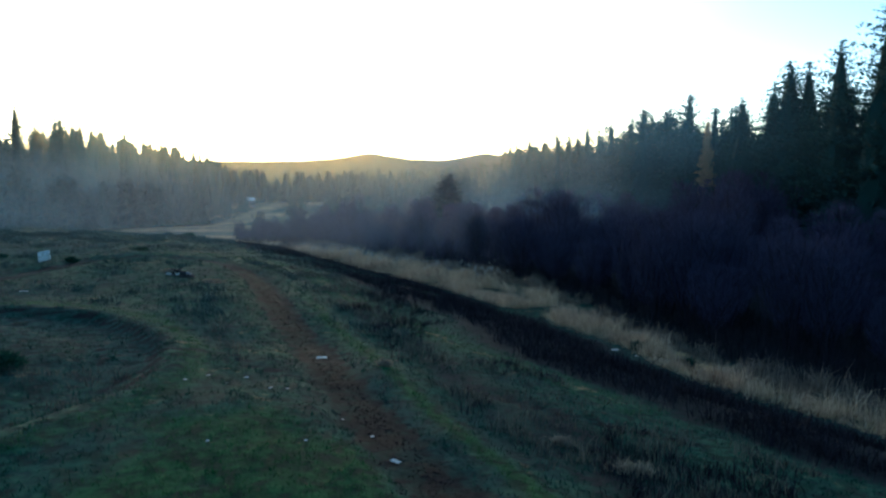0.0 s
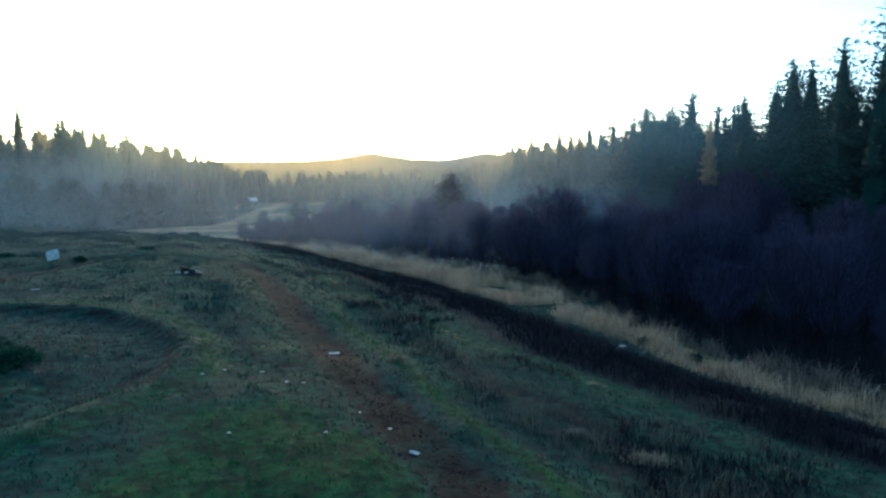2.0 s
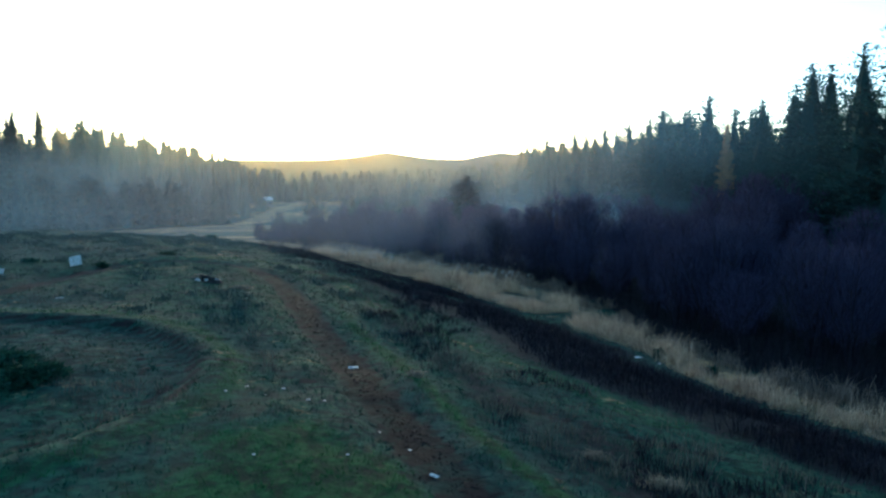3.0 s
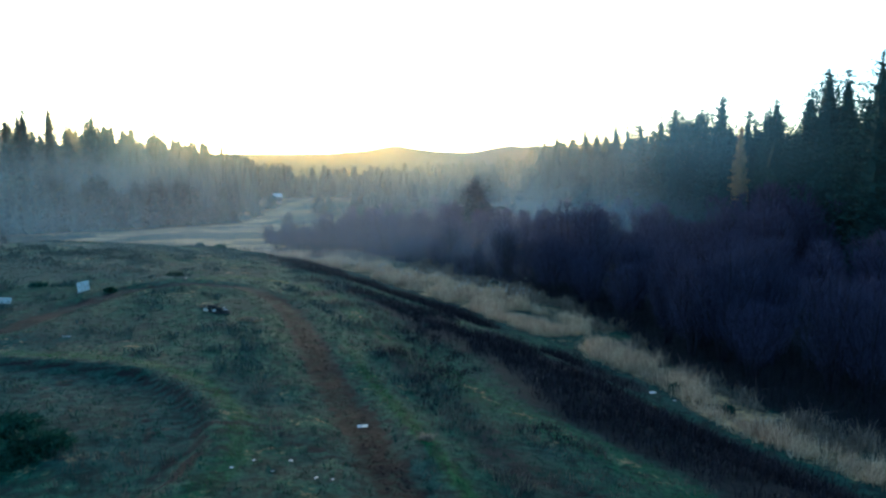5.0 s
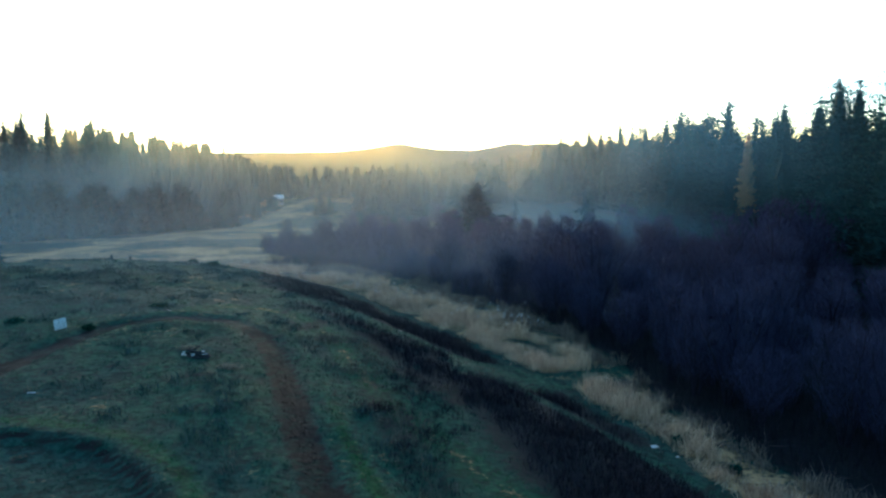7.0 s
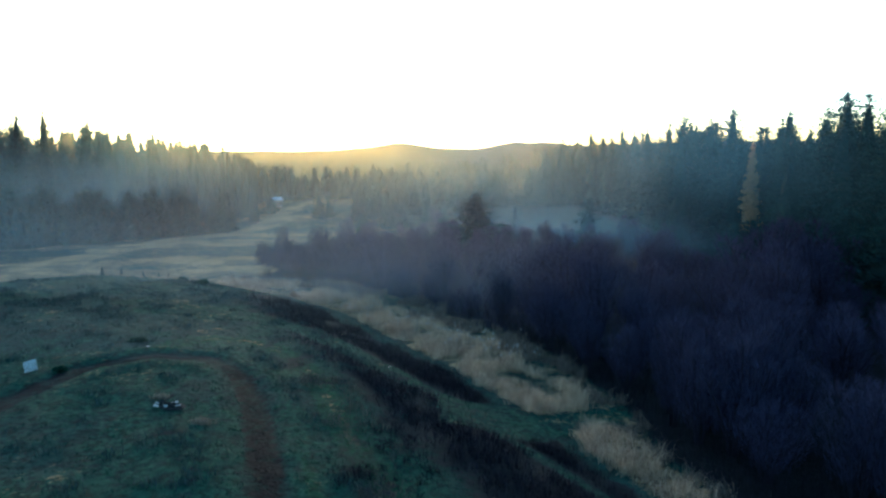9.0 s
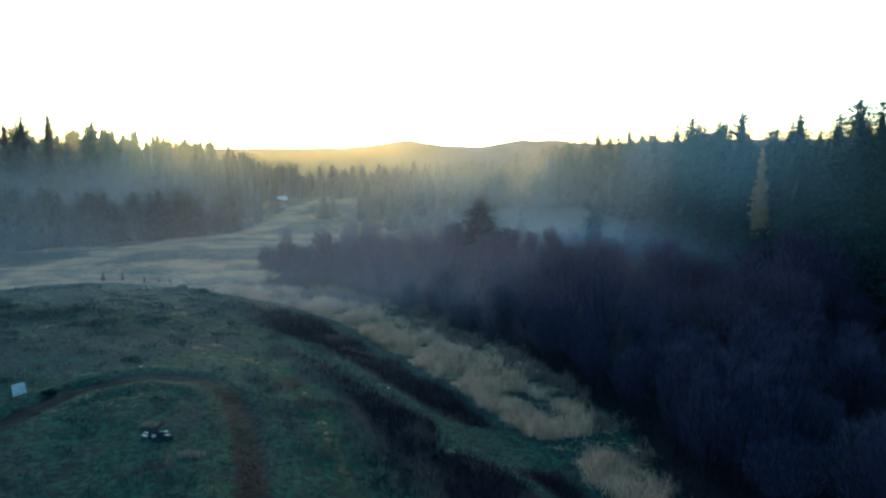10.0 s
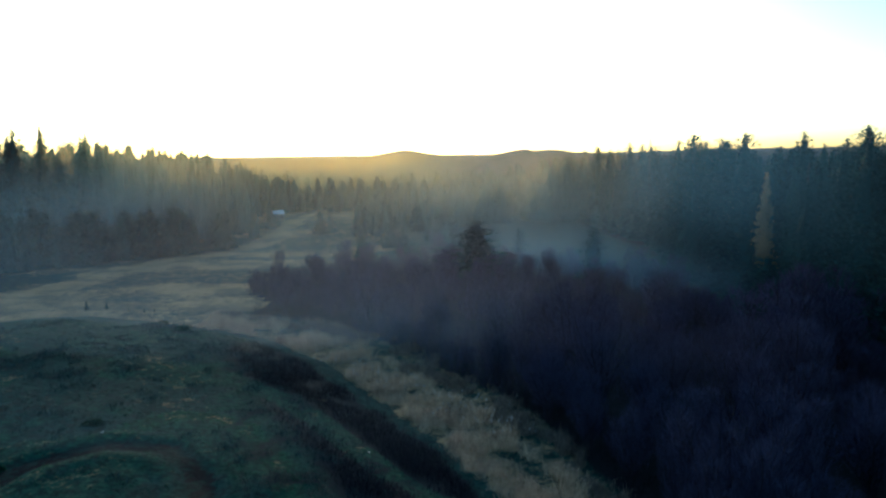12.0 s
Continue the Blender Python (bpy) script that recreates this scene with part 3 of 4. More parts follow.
def conifer_meshes(rng, tall, radius, start, power, whorls, boughs, droop=0.25, clumps=6, size=0.5, per=2, gaps=0.12, core=0.16):
    """A trunk and a crown; start: where the boughs begin; power: how full the crown's outline is."""
    sway = rng.normal(0, 0.12, 2)
    hs = np.linspace(0, tall, 7)
    line = np.stack([sway[0] * (hs / tall) ** 2 * 3, sway[1] * (hs / tall) ** 2 * 3, hs], 1)
    trunk = tube(line, 0.018 * tall * (1 - 0.93 * hs / tall) + 0.01, 6)
    centre, out, sizes = [], [], []
    for k in range(whorls):
        u = ((k + rng.uniform(0, 0.8)) / whorls) ** 0.82
        h = tall * (start + (1 - start) * u)
        reach = radius * (1 - u) ** power * rng.uniform(0.78, 1.15) + 0.2
        for j in range(max(3, int(boughs * (1 - 0.3 * u)))):
            if rng.uniform() < gaps:
                continue
            a = rng.uniform(0, 2 * np.pi)
            length = reach * rng.uniform(0.6, 1.15)
            rise = h + rng.uniform(-0.6, 0.6) * tall * (1 - start) / whorls
            way = np.array([math.cos(a), math.sin(a), 0])
            for t in np.linspace(0.22, 1.0, max(2, int(clumps * (0.35 + 0.65 * length / radius)))):
                lift = ((0.25 * (1 - droop * 3) + 0.2 * u) * t - droop * t * t) * length
                centre.append(way * length * t + (line[-1][0] * u, line[-1][1] * u, rise + lift))
                out.append(way * 1.0 + (0, 0, 0.35 - droop + 0.5 * u))
                sizes.append(size * (0.75 + 0.5 * (1 - t)) * (0.34 + 0.66 * (1 - u) ** 0.55))
    top = np.array([(line[-1][0], line[-1][1], tall * f) for f in (0.955, 0.975, 0.99, 1.0)])
    centre, out, sizes = np.concatenate([centre, top]), np.concatenate([out, np.tile((0, 0, 1.0), (4, 1))]), np.concatenate([sizes, np.full(4, size * 0.3)])
    if core:
        us = np.linspace(0, 0.93, 9)
        rings = np.stack([line[-1][0] * us, line[-1][1] * us, tall * (start + (1 - start) * us)], 1)
        v, f = tube(rings, core * radius * (1 - us) ** max(power, 0.8) + 0.04, 7)
        v = v + rng.normal(0, 0.16 * core * radius, v.shape) * np.repeat(0.2 + (1 - us), 7)[:, None] * (1, 1, 0.7)
        tri = np.concatenate([f[:, [0, 1, 2]], f[:, [0, 2, 3]]])
        return trunk, joined([sprays(centre, out, sizes, rng, per), (v, tri)])
    return trunk, sprays(centre, out, sizes, rng, per)


def conifer(name, label, category, rng, needles=None, **shape):
    """The first of a kind of conifer, kept far under nothing: it is placed as a thing by plant()."""
    trunk, crown = conifer_meshes(rng, **shape)
    return name, label, category, mesh_of("trunk", *trunk, BARK, True), mesh_of("crown", *crown, needles or NEEDLE), shape["tall"]


def plant(kind, x, y, tall, group, turn=0.0, sink=0.15, girth=1.0):
    name, label, category, trunk, crown, own = kind
    ob = new(name)
    k = tall / own
    ob.matrix_basis = pose(x, y, height(x, y) - sink, 0, 0, turn) @ Matrix.Diagonal((k * girth, k * girth, k, 1))
    under("trunk", trunk, ob)
    under("crown", crown, ob)
    return tagged(ob, label, category, group)


rng = np.random.default_rng(21)
FIRS = [conifer("fir_tree", "tall dark green fir with a narrow ragged crown", "fir tree", rng, tall=24.0, radius=5.8, start=0.03, power=0.62,
                whorls=36, boughs=8, droop=0.3, size=0.84, per=3, core=0.34) for _ in range(4)]
PINES = [conifer("pine_tree", "tall dark pine with an open rounded crown", "pine tree", rng, tall=25.0, radius=5.8, start=0.08, power=0.52,
                 whorls=32, boughs=9, droop=0.1, size=0.88, gaps=0.12, per=3, core=0.32) for _ in range(3)]
FRONT_FIRS = [conifer("fir_tree", "tall dark green fir at the forest edge", "fir tree", rng, tall=26.0, radius=7.0, start=0.03, power=0.62,
                      whorls=46, boughs=11, droop=0.28, clumps=8, size=0.5, per=4, core=0.34) for _ in range(2)]
FRONT_PINES = [conifer("pine_tree", "tall dark pine with a dense rounded crown at the forest edge", "pine tree", rng, tall=27.0, radius=6.6, start=0.06, power=0.55,
                       whorls=40, boughs=11, droop=0.05, clumps=8, size=0.52, gaps=0.12, per=4, core=0.3) for _ in range(2)]
SPARSE = [conifer("pine_tree", "thin tall pine with sparse branches near its top", "pine tree", rng, tall=28.0, radius=2.5, start=0.3, power=0.5,
                  whorls=24, boughs=5, droop=0.15, size=0.65, gaps=0.45, core=0)]
LARCHES = [conifer("larch_tree", "larch with yellow-orange autumn needles at the forest edge", "larch tree", rng, LARCH, tall=20.0, radius=3.5, start=0.1,
                   power=0.9, whorls=44, boughs=10, droop=0.2, size=0.75, per=3, core=0.3)]
YOUNG = [conifer("fir_tree", "bushy young fir standing in the open valley", "fir tree", rng, tall=10.0, radius=2.9, start=0.02, power=0.46,
                 whorls=22, boughs=9, droop=0.2, size=0.62, per=3, core=0.6) for _ in range(3)]


def build_forest():
    """The forest on the far side of the thicket: its front rows tree by tree."""
    rng = np.random.default_rng(33)
    group = "conifers of the forest edge"
    edge = [(62, 40), (57, 66), (53, 88), (50, 104), (46, 124), (42, 150), (44, 190), (40, 225), (32, 262)]
    marked = [(48.5, 106.5, 28.2, "F", 0), (50.6, 105.5, 27.8, "F", 1), (49.3, 95, 28.6, "P", 0), (50.0, 87, 32.0, "P", 1), (44.6, 114.5, 22.6, "F", 2),
              (36.4, 146.3, 24.6, "P", 2), (42.7, 215.5, 29.0, "S", 0), (33.6, 258.8, 26.5, "P", 0), (23.5, 261, 24.5, "F", 3),
              (55, 120, 28.8, "F", 0), (56, 78, 30, "F", 1), (58, 64, 30, "P", 2), (53, 125, 27.0, "F", 2), (52, 100, 25, "P", 1), (54, 95, 26.5, "F", 1),
              (54.5, 89, 28, "P", 0), (52.5, 111, 24.5, "F", 0), (57.5, 97, 27, "F", 1), (57, 84, 29, "P", 1), (55, 70, 30, "F", 0)]
    kinds = {"F": FRONT_FIRS, "P": FRONT_PINES, "S": SPARSE}
    placed = [(m[0], m[1]) for m in marked] + [(45.8, 135.0)]
    for x, y, tall, k, n in marked:
        plant(kinds[k][n % len(kinds[k])], x, y, tall, group, rng.uniform(0, 360), girth=1.25 if k != "S" else 1.0)
    plant(LARCHES[0], 45.8, 135.0, 21.6, group, 40, girth=0.66)
    line = [(i[0] + (j[0] - i[0]) * t, i[1] + (j[1] - i[1]) * t) for i, j in zip(edge[:-1], edge[1:]) for t in np.linspace(0, 1, 9)[:-1]]
    count = n_front = 0
    for row in range(5):
        for ex, ey in line:
            x, y = ex + 2.5 + row * 6.0 + rng.uniform(-2.2, 2.2), ey + rng.uniform(-2.4, 2.4)
            if min(math.hypot(x - a, y - b) for a, b in placed) < 3.4 or math.hypot(x - 45.8, y - 129) < 5 or count > 200:
                continue
            placed.append((x, y))
            tall = 14.0 + 12.0 * rng.uniform(0, 1) ** 1.3 - (1.5 if row == 0 else 0) + 3.2 * float(ramp(y, 125, 165))
            kind = FIRS[rng.integers(4)] if rng.uniform() < 0.6 else PINES[rng.integers(3)]
            if row == 0 and 60 < y < 135 and n_front < 12:
                kind, n_front = (FRONT_FIRS + FRONT_PINES)[rng.integers(4)], n_front + 1
            plant(kind, x, y, tall, group, rng.uniform(0, 360), girth=rng.uniform(1.05, 1.45))
            count += 1
    for ex, ey in line[::2] + line[1::2]:
        x, y = ex - 1.5 + rng.uniform(-2.5, 2.0), ey + rng.uniform(-2, 2)
        plant(YOUNG[rng.integers(3)], x, y, rng.uniform(5.0, 9.5), "young firs along the forest edge", rng.uniform(0, 360), girth=rng.uniform(1.3, 1.8))


def build_grove():
    rng = np.random.default_rng(35)
    group = "firs of the grove in the meadow"
    for n in range(66):
        t = 0.9 * n / 63 if n < 64 else (0.955, 1.01)[n - 64]
        x, y = -124 + 33 * t + rng.uniform(-3, 3), 176 + 58 * t + rng.uniform(-4, 9)
        tall = 6.0 + 10.5 * rng.uniform(0, 1) ** 0.8 - 1.0 * t if n < 64 else 13.5
        plant(YOUNG[n % 3], x, y, tall, group, rng.uniform(0, 360), girth=rng.uniform(1.0, 1.4))
    for n in range(9):
        plant(YOUNG[n % 3], -135 - n * 4.2 + rng.uniform(-1, 1), 172 + rng.uniform(-4, 12), rng.uniform(10, 14), group, n * 40)
    for x, y, tall in ((-147.5, 253, 37.5), (-151, 255, 36), (-162.5, 249.5, 39.5), (-166.3, 241.5, 39), (-170.5, 244, 36), (-156.5, 251.5, 33), (-176, 246, 36), (-142.5, 257, 33)):
        plant(FIRS[int(tall * 2) % 4], x, y, tall + 2.5, "tall firs behind the grove", x * 7, girth=0.95)


def build_lone_trees():
    group = "lone conifers in the valley"
    for x, y, top, kind, girth in ((-3.9, 157, 6.9, YOUNG[0], 2.2), (-37.7, 205, -1.6, YOUNG[0], 2.0), (-33, 225, 0.0, YOUNG[1], 1.7), (-25.7, 205, 1.6, YOUNG[2], 1.4),
                                   (-67.5, 270, -0.4, YOUNG[0], 1.5), (-64, 272, -2, YOUNG[1], 1.3), (6.1, 190, 1.8, YOUNG[2], 1.2), (19.5, 150, 5.9, YOUNG[1], 1.3),
                                   (-91.2, 283, -0.9, YOUNG[1], 1.9), (-88.6, 121.5, -0.2, YOUNG[2], 0.9), (-22, 232, -1, YOUNG[0], 1.1), (-15, 215, 0, YOUNG[1], 1.1)):
        plant(kind, x, y, top - height(x, y), group, x * 11, girth=girth)
    for x, y, tall in ((-71.1, 128.1, 1.7), (-68, 129.1, 1.3), (-62.9, 127.3, 0.9), (-59.5, 126.3, 0.8), (-58, 127, 0.7)):
        plant(YOUNG[0], x, y, tall, "saplings on the meadow", x * 5, sink=0.05)


def build_far_woods():
    """Woods too far off to count, and unseen near trees added for shade: one mesh for each side of the valley."""
    rng = np.random.default_rng(37)
    firs = [conifer_meshes(rng, 20.0, 4.2, 0.02, 0.78, 26, 6, 0.3, 3, 1.0, 1, 0.08, 0.5) for _ in range(4)]

    def wood(name, label, spots, girth):
        pieces = []
        for x, y, tall in spots:
            trunk, crown = firs[rng.integers(4)]
            a, k = rng.uniform(0, 2 * np.pi), tall / 20.0
            turn = np.array([[math.cos(a), -math.sin(a), 0], [math.sin(a), math.cos(a), 0], [0, 0, 1]])
            pieces.append(((crown[0] * (girth * k, girth * k, k)) @ turn.T + (x, y, height(x, y)), crown[1]))
        v, f = joined(pieces)
        stuff(name, v, f, NEEDLE, label, "woods")

    left = []
    while len(left) < 690:
        y = rng.uniform(256, 430)
        x = rng.uniform(-0.95, -0.28) * y
        margin = -(0.335 if y < 335 else 0.285) * y - 2
        if x < margin:
            taper = (0.6 if y < 335 else 0.5) + 0.4 * float(ramp(margin - x, 0, 62))
            left.append((x, y, taper * (24 + 13 * rng.uniform(0, 1) ** 0.7) - 0.008 * (y - 240)))
    wood("far_woods", "hazy conifer woods on the far side of the meadow", left, 1.05)
    middle = []
    while len(middle) < 500:
        y = 262 + 176 * rng.uniform(0, 1) ** 1.1
        x = rng.uniform(-0.36, 0.12) * y
        if y > 334 or x > -0.2 * y + rng.normal(0, 4):
            middle.append((x, y, 6 + 9 * rng.uniform(0, 1) ** 1.5 + 4 * float(rough(np.array([x]), np.array([y]), 40, 5)[0]) + 0.008 * (y - 300)))
    wood("far_woods", "hazy mixed woods filling the valley bottom", middle, 2.2)
    corner = []
    while len(corner) < 90:
        y = rng.uniform(262, 335)
        x = rng.uniform(0.05, 0.2) * y
        corner.append((x, y, rng.uniform(17, 25) - 60 * max(0.0, 0.085 - x / y)))
    wood("far_woods", "hazy conifers at the far corner of the forest", corner, 1.7)
    right = []
    while len(right) < 250:
        y = rng.uniform(-120, 520)
        x = max(62.0 - 0.11 * max(y, 0) + 16, 0.08 * y) + rng.uniform(0, 1) ** 1.3 * (75 + 0.25 * y)
        # Unseen trees beside and behind the camera, added to darken slope and thicket.
        if y < 42:
            x = x - 26 + 0.2 * abs(y)
        right.append((x, y, rng.uniform(21, 27) + (6 if y < 42 else 0)))
    wood("far_woods", "dark conifer forest behind the valley edge, with unseen trees added for shade", right, 1.4)


def bare_tree_meshes(rng, tall, spread, stems, limbs, twigs, fine):
    """Several fanned stems with rising limbs, under a rounded, furry crown of fine upright twigs."""
    wood, slim = [], []
    lobes = [(rng.uniform(0, 2 * np.pi), rng.uniform(0.35, 0.85) * spread, tall * rng.uniform(0.58, 1.0), spread * rng.uniform(0.3, 0.5)) for _ in range(stems)]
    lobes[0] = (lobes[0][0], 0.15 * spread, tall, 0.42 * spread)
    for a, out, top, wide in lobes:
        ts = np.linspace(0, 1, 6)
        bend = rng.normal(0, 0.14, (6, 2)) * ts[:, None]
        line = np.stack([math.cos(a) * (0.2 + out * ts**1.4) + bend[:, 0], math.sin(a) * (0.2 + out * ts**1.4) + bend[:, 1], 0.97 * top * ts], 1)
        wood.append(tube(line, 0.08 * (1 - 0.9 * ts) + 0.006, 3))
        for _ in range(limbs):
            t = rng.uniform(0.2, 0.9)
            start = np.array([np.interp(t, ts, line[:, k]) for k in range(3)])
            b, length = rng.uniform(0, 2 * np.pi), (0.35 + 0.5 * (1 - t)) * wide * 1.5
            slim.append((start, start + (math.cos(b) * length * 0.6, math.sin(b) * length * 0.6, length * rng.uniform(0.8, 1.3)), 0.024))
    start, tip, thick = (np.array(v) for v in zip(*slim))
    side = np.cross(tip - start, rng.normal(0, 1, start.shape))
    side *= (thick / np.linalg.norm(side, axis=1))[:, None]
    quads = np.stack([start - side, start + side, tip + 0.3 * side, tip - 0.3 * side], 1).reshape(-1, 3)
    wood.append((quads, np.arange(len(quads)).reshape(-1, 4)))
    feet, ways = [], []
    share = np.array([w * (h - 0.15 * tall) for _, _, h, w in lobes])
    for (a, out, top, wide), n in zip(lobes, (twigs * share / share.sum()).astype(int)):
        u, b = rng.uniform(0, 1, n) ** 0.75, rng.uniform(0, 2 * np.pi, n)
        full = np.sqrt(np.clip(1 - (1.6 * u - 0.62) ** 2, 0.02, 1))
        r = wide * full * rng.uniform(0.15, 1, n) ** 0.45
        lean = out * (0.12 + 0.88 * u) ** 1.4
        feet.append(np.stack([math.cos(a) * lean + np.cos(b) * r, math.sin(a) * lean + np.sin(b) * r, top * (0.24 + 0.7 * u)], 1))
        flare = rng.uniform(0.1, 0.6, n)
        ways.append(np.stack([np.cos(b) * flare, np.sin(b) * flare, rng.uniform(0.55, 1.1, n)], 1) * rng.uniform(0.35, 0.95, n)[:, None])
    feet, ways = np.concatenate(feet), np.concatenate(ways)
    side = np.cross(ways, rng.normal(0, 1, feet.shape))
    side *= fine / (np.linalg.norm(side, axis=1, keepdims=True) + 1e-6)
    v = np.stack([feet - side, feet + side, feet + ways], 1).reshape(-1, 3)
    return joined(wood), (v, np.arange(len(v)).reshape(-1, 3))


def build_thicket():
    rng = np.random.default_rng(51)
    kinds = []
    for n in range(6):
        wood, twigs = bare_tree_meshes(rng, 8.0, 2.7, 8, 12, 4000, 0.015)
        kinds.append(("bare_tree", "leafless grey-purple alder of the thicket by the reeds", "bare tree", mesh_of("trunk", *wood, STEM, True), mesh_of("crown", *twigs, TWIG), 8.0))
    far_kinds = []
    for n in range(4):
        wood, twigs = bare_tree_meshes(rng, 8.0, 2.7, 7, 8, 1700, 0.027)
        far_kinds.append(("bare_tree", "low purple-grey alder deep in the thicket", "bare tree", mesh_of("trunk", *wood, STEM, True), mesh_of("crown", *twigs, TWIG), 8.0))

    def stand(kind, x, y, tall, girth):
        name, label, category, stems, twigs, own = kind
        ob = new(name)
        ob.matrix_basis = pose(x, y, height(x, y) - 0.1, 0, 0, rng.uniform(0, 360)) @ Matrix.Diagonal((girth * tall / own, girth * tall / own, tall / own, 1))
        under("trunk", stems, ob)
        under("crown", twigs, ob)
        tagged(ob, label, category, "alders of the thicket")

    # Two tall clumps stand forward of the rest, with a clearing behind them.
    clumps = [(15.6, 56.2, 8.0), (17.4, 54.4, 8.8), (19.6, 56.0, 8.4), (17.2, 58.4, 8.8), (14.6, 59.4, 7.2), (20.6, 53.6, 7.4), (22.2, 47.4, 8.2), (24.4, 48.4, 8.0), (23.6, 45.2, 7.4)]
    for n, (x, y, tall) in enumerate(clumps):
        stand(kinds[n % 6], x, y, tall, rng.uniform(1.1, 1.35))
    placed, tries = [(x, y) for x, y, tall in clumps], 0
    while len(placed) < 285 and tries < 20000:
        tries += 1
        x, y = rng.uniform(-58, 52), rng.uniform(32, 190)
        gap = 3.2 + 0.012 * (y - 40)
        if not inside(np.array([x]), np.array([y]), THICKET)[0] or math.hypot((x - 27) / 5.5, (y - 58.5) / 4.5) < 1 or any((x - a) ** 2 + (y - b) ** 2 < gap * gap for a, b in placed):
            continue
        placed.append((x, y))
        edge = -float(plateau(np.array([x]), np.array([y]))[0])
        tall = min(0.68 + 0.022 * edge, 1.0) * np.interp(y, [35, 60, 95, 125, 180], [6.5, 8.0, 8.2, 4.8, 4.2]) * rng.uniform(0.76, 1.16) * (0.22 + 1.5 * float(rough(np.array([x]), np.array([y]), 9, 71, 1)[0]))
        if y < 95:
            tall = max(tall, 4.4)
        stand(kinds[len(placed) % 6] if y < 92 else far_kinds[len(placed) % 4], x, y, tall, rng.uniform(1.2, 1.6))


build_forest()
build_grove()
build_lone_trees()
build_far_woods()
build_thicket()


# ---------------------------------------------------------------- things on the meadow
def box(bm, m, sx, sy, sz, bevel=0.0):
    """A block with its centre at the pose m."""
    made = bmesh.ops.create_cube(bm, size=1.0, matrix=m @ Matrix.Diagonal((sx, sy, sz, 1)))
    if bevel:
        edges = list({e for v in made["verts"] for e in v.link_edges})
        bmesh.ops.bevel(bm, geom=edges, offset=bevel, segments=2, affect="EDGES", profile=0.5)
    return bm


def crumpled(rng, sx, sy, thick, folds=5, lift=0.25):
    """A bent sheet with a thickness, lying on the ground."""
    bm = bmesh.new()
    bmesh.ops.create_grid(bm, x_segments=folds, y_segments=folds, size=0.5)
    for v in bm.verts:
        v.co = (v.co.x * sx * (1 + rng.uniform(-0.1, 0.1)), v.co.y * sy * (1 + rng.uniform(-0.1, 0.1)), thick + lift * sx * rng.uniform(0, 0.35))
    made = bmesh.ops.extrude_face_region(bm, geom=bm.faces[:])
    for v in (g for g in made["geom"] if isinstance(g, bmesh.types.BMVert)):
        v.co.z -= thick
    bmesh.ops.recalc_face_normals(bm, faces=bm.faces[:])
    return bm


def slatted_board(x, y, turn, wide, tall, back, slats, label, tilt=0.0):
    """White boards nailed across two stakes, leaning back."""
    ob = thing("slatted_board", x, y, height(x, y) - 0.03, label, "board", "white boards beside the track", turn)
    lean = pose(0, 0, 0, -back, tilt, 0)
    step = tall / slats
    for k in range(slats):
        bm = box(bmesh.new(), lean @ pose(0, 0, 0.16 + (k + 0.5) * step, 0, (k % 3 - 1) * 0.8, 0), wide - 0.05 * (k % 2), 0.03, step * 0.74, 0.006)
        part("slat", bm, WHITE, ob)
    for side in (-1, 1):
        part("stake", box(bmesh.new(), lean @ pose(side * wide * 0.36, 0.035, tall * 0.5 + 0.05), 0.05, 0.04, tall + 0.18, 0.005), POST, ob, "grey wooden stake")
    reach = math.sin(radians(back)) * tall
    part("prop", box(bmesh.new(), pose(0, reach + 0.16, tall * 0.4, 24 - back, 0, 0), 0.05, 0.04, tall * 0.9, 0.005), POST, ob, "grey wooden prop")


def litter(x, y, sx, sy, turn, rng):
    ob = new("litter_scrap")
    ob.matrix_basis = pose(x, y, height(x, y) + 0.005, 0, 0, turn)
    part("sheet", crumpled(rng, sx, sy, 0.012), PAPER, ob)
    tagged(ob, "scrap of white litter lying on the track" if sx > 0.2 else "small white scrap of litter in the grass", "litter", "white litter on the meadow")


def log(length, radius, rng):
    bm = bmesh.new()
    made = bmesh.ops.create_cone(bm, cap_ends=True, segments=9, radius1=radius, radius2=radius * 0.8, depth=length)
    for v in made["verts"]:
        v.co.x += rng.uniform(-0.15, 0.15) * radius
        v.co.y += rng.uniform(-0.15, 0.15) * radius
    bmesh.ops.bevel(bm, geom=[e for e in bm.edges if abs(e.verts[0].co.z - e.verts[1].co.z) < 0.1], offset=radius * 0.15, segments=1, affect="EDGES")
    return bm


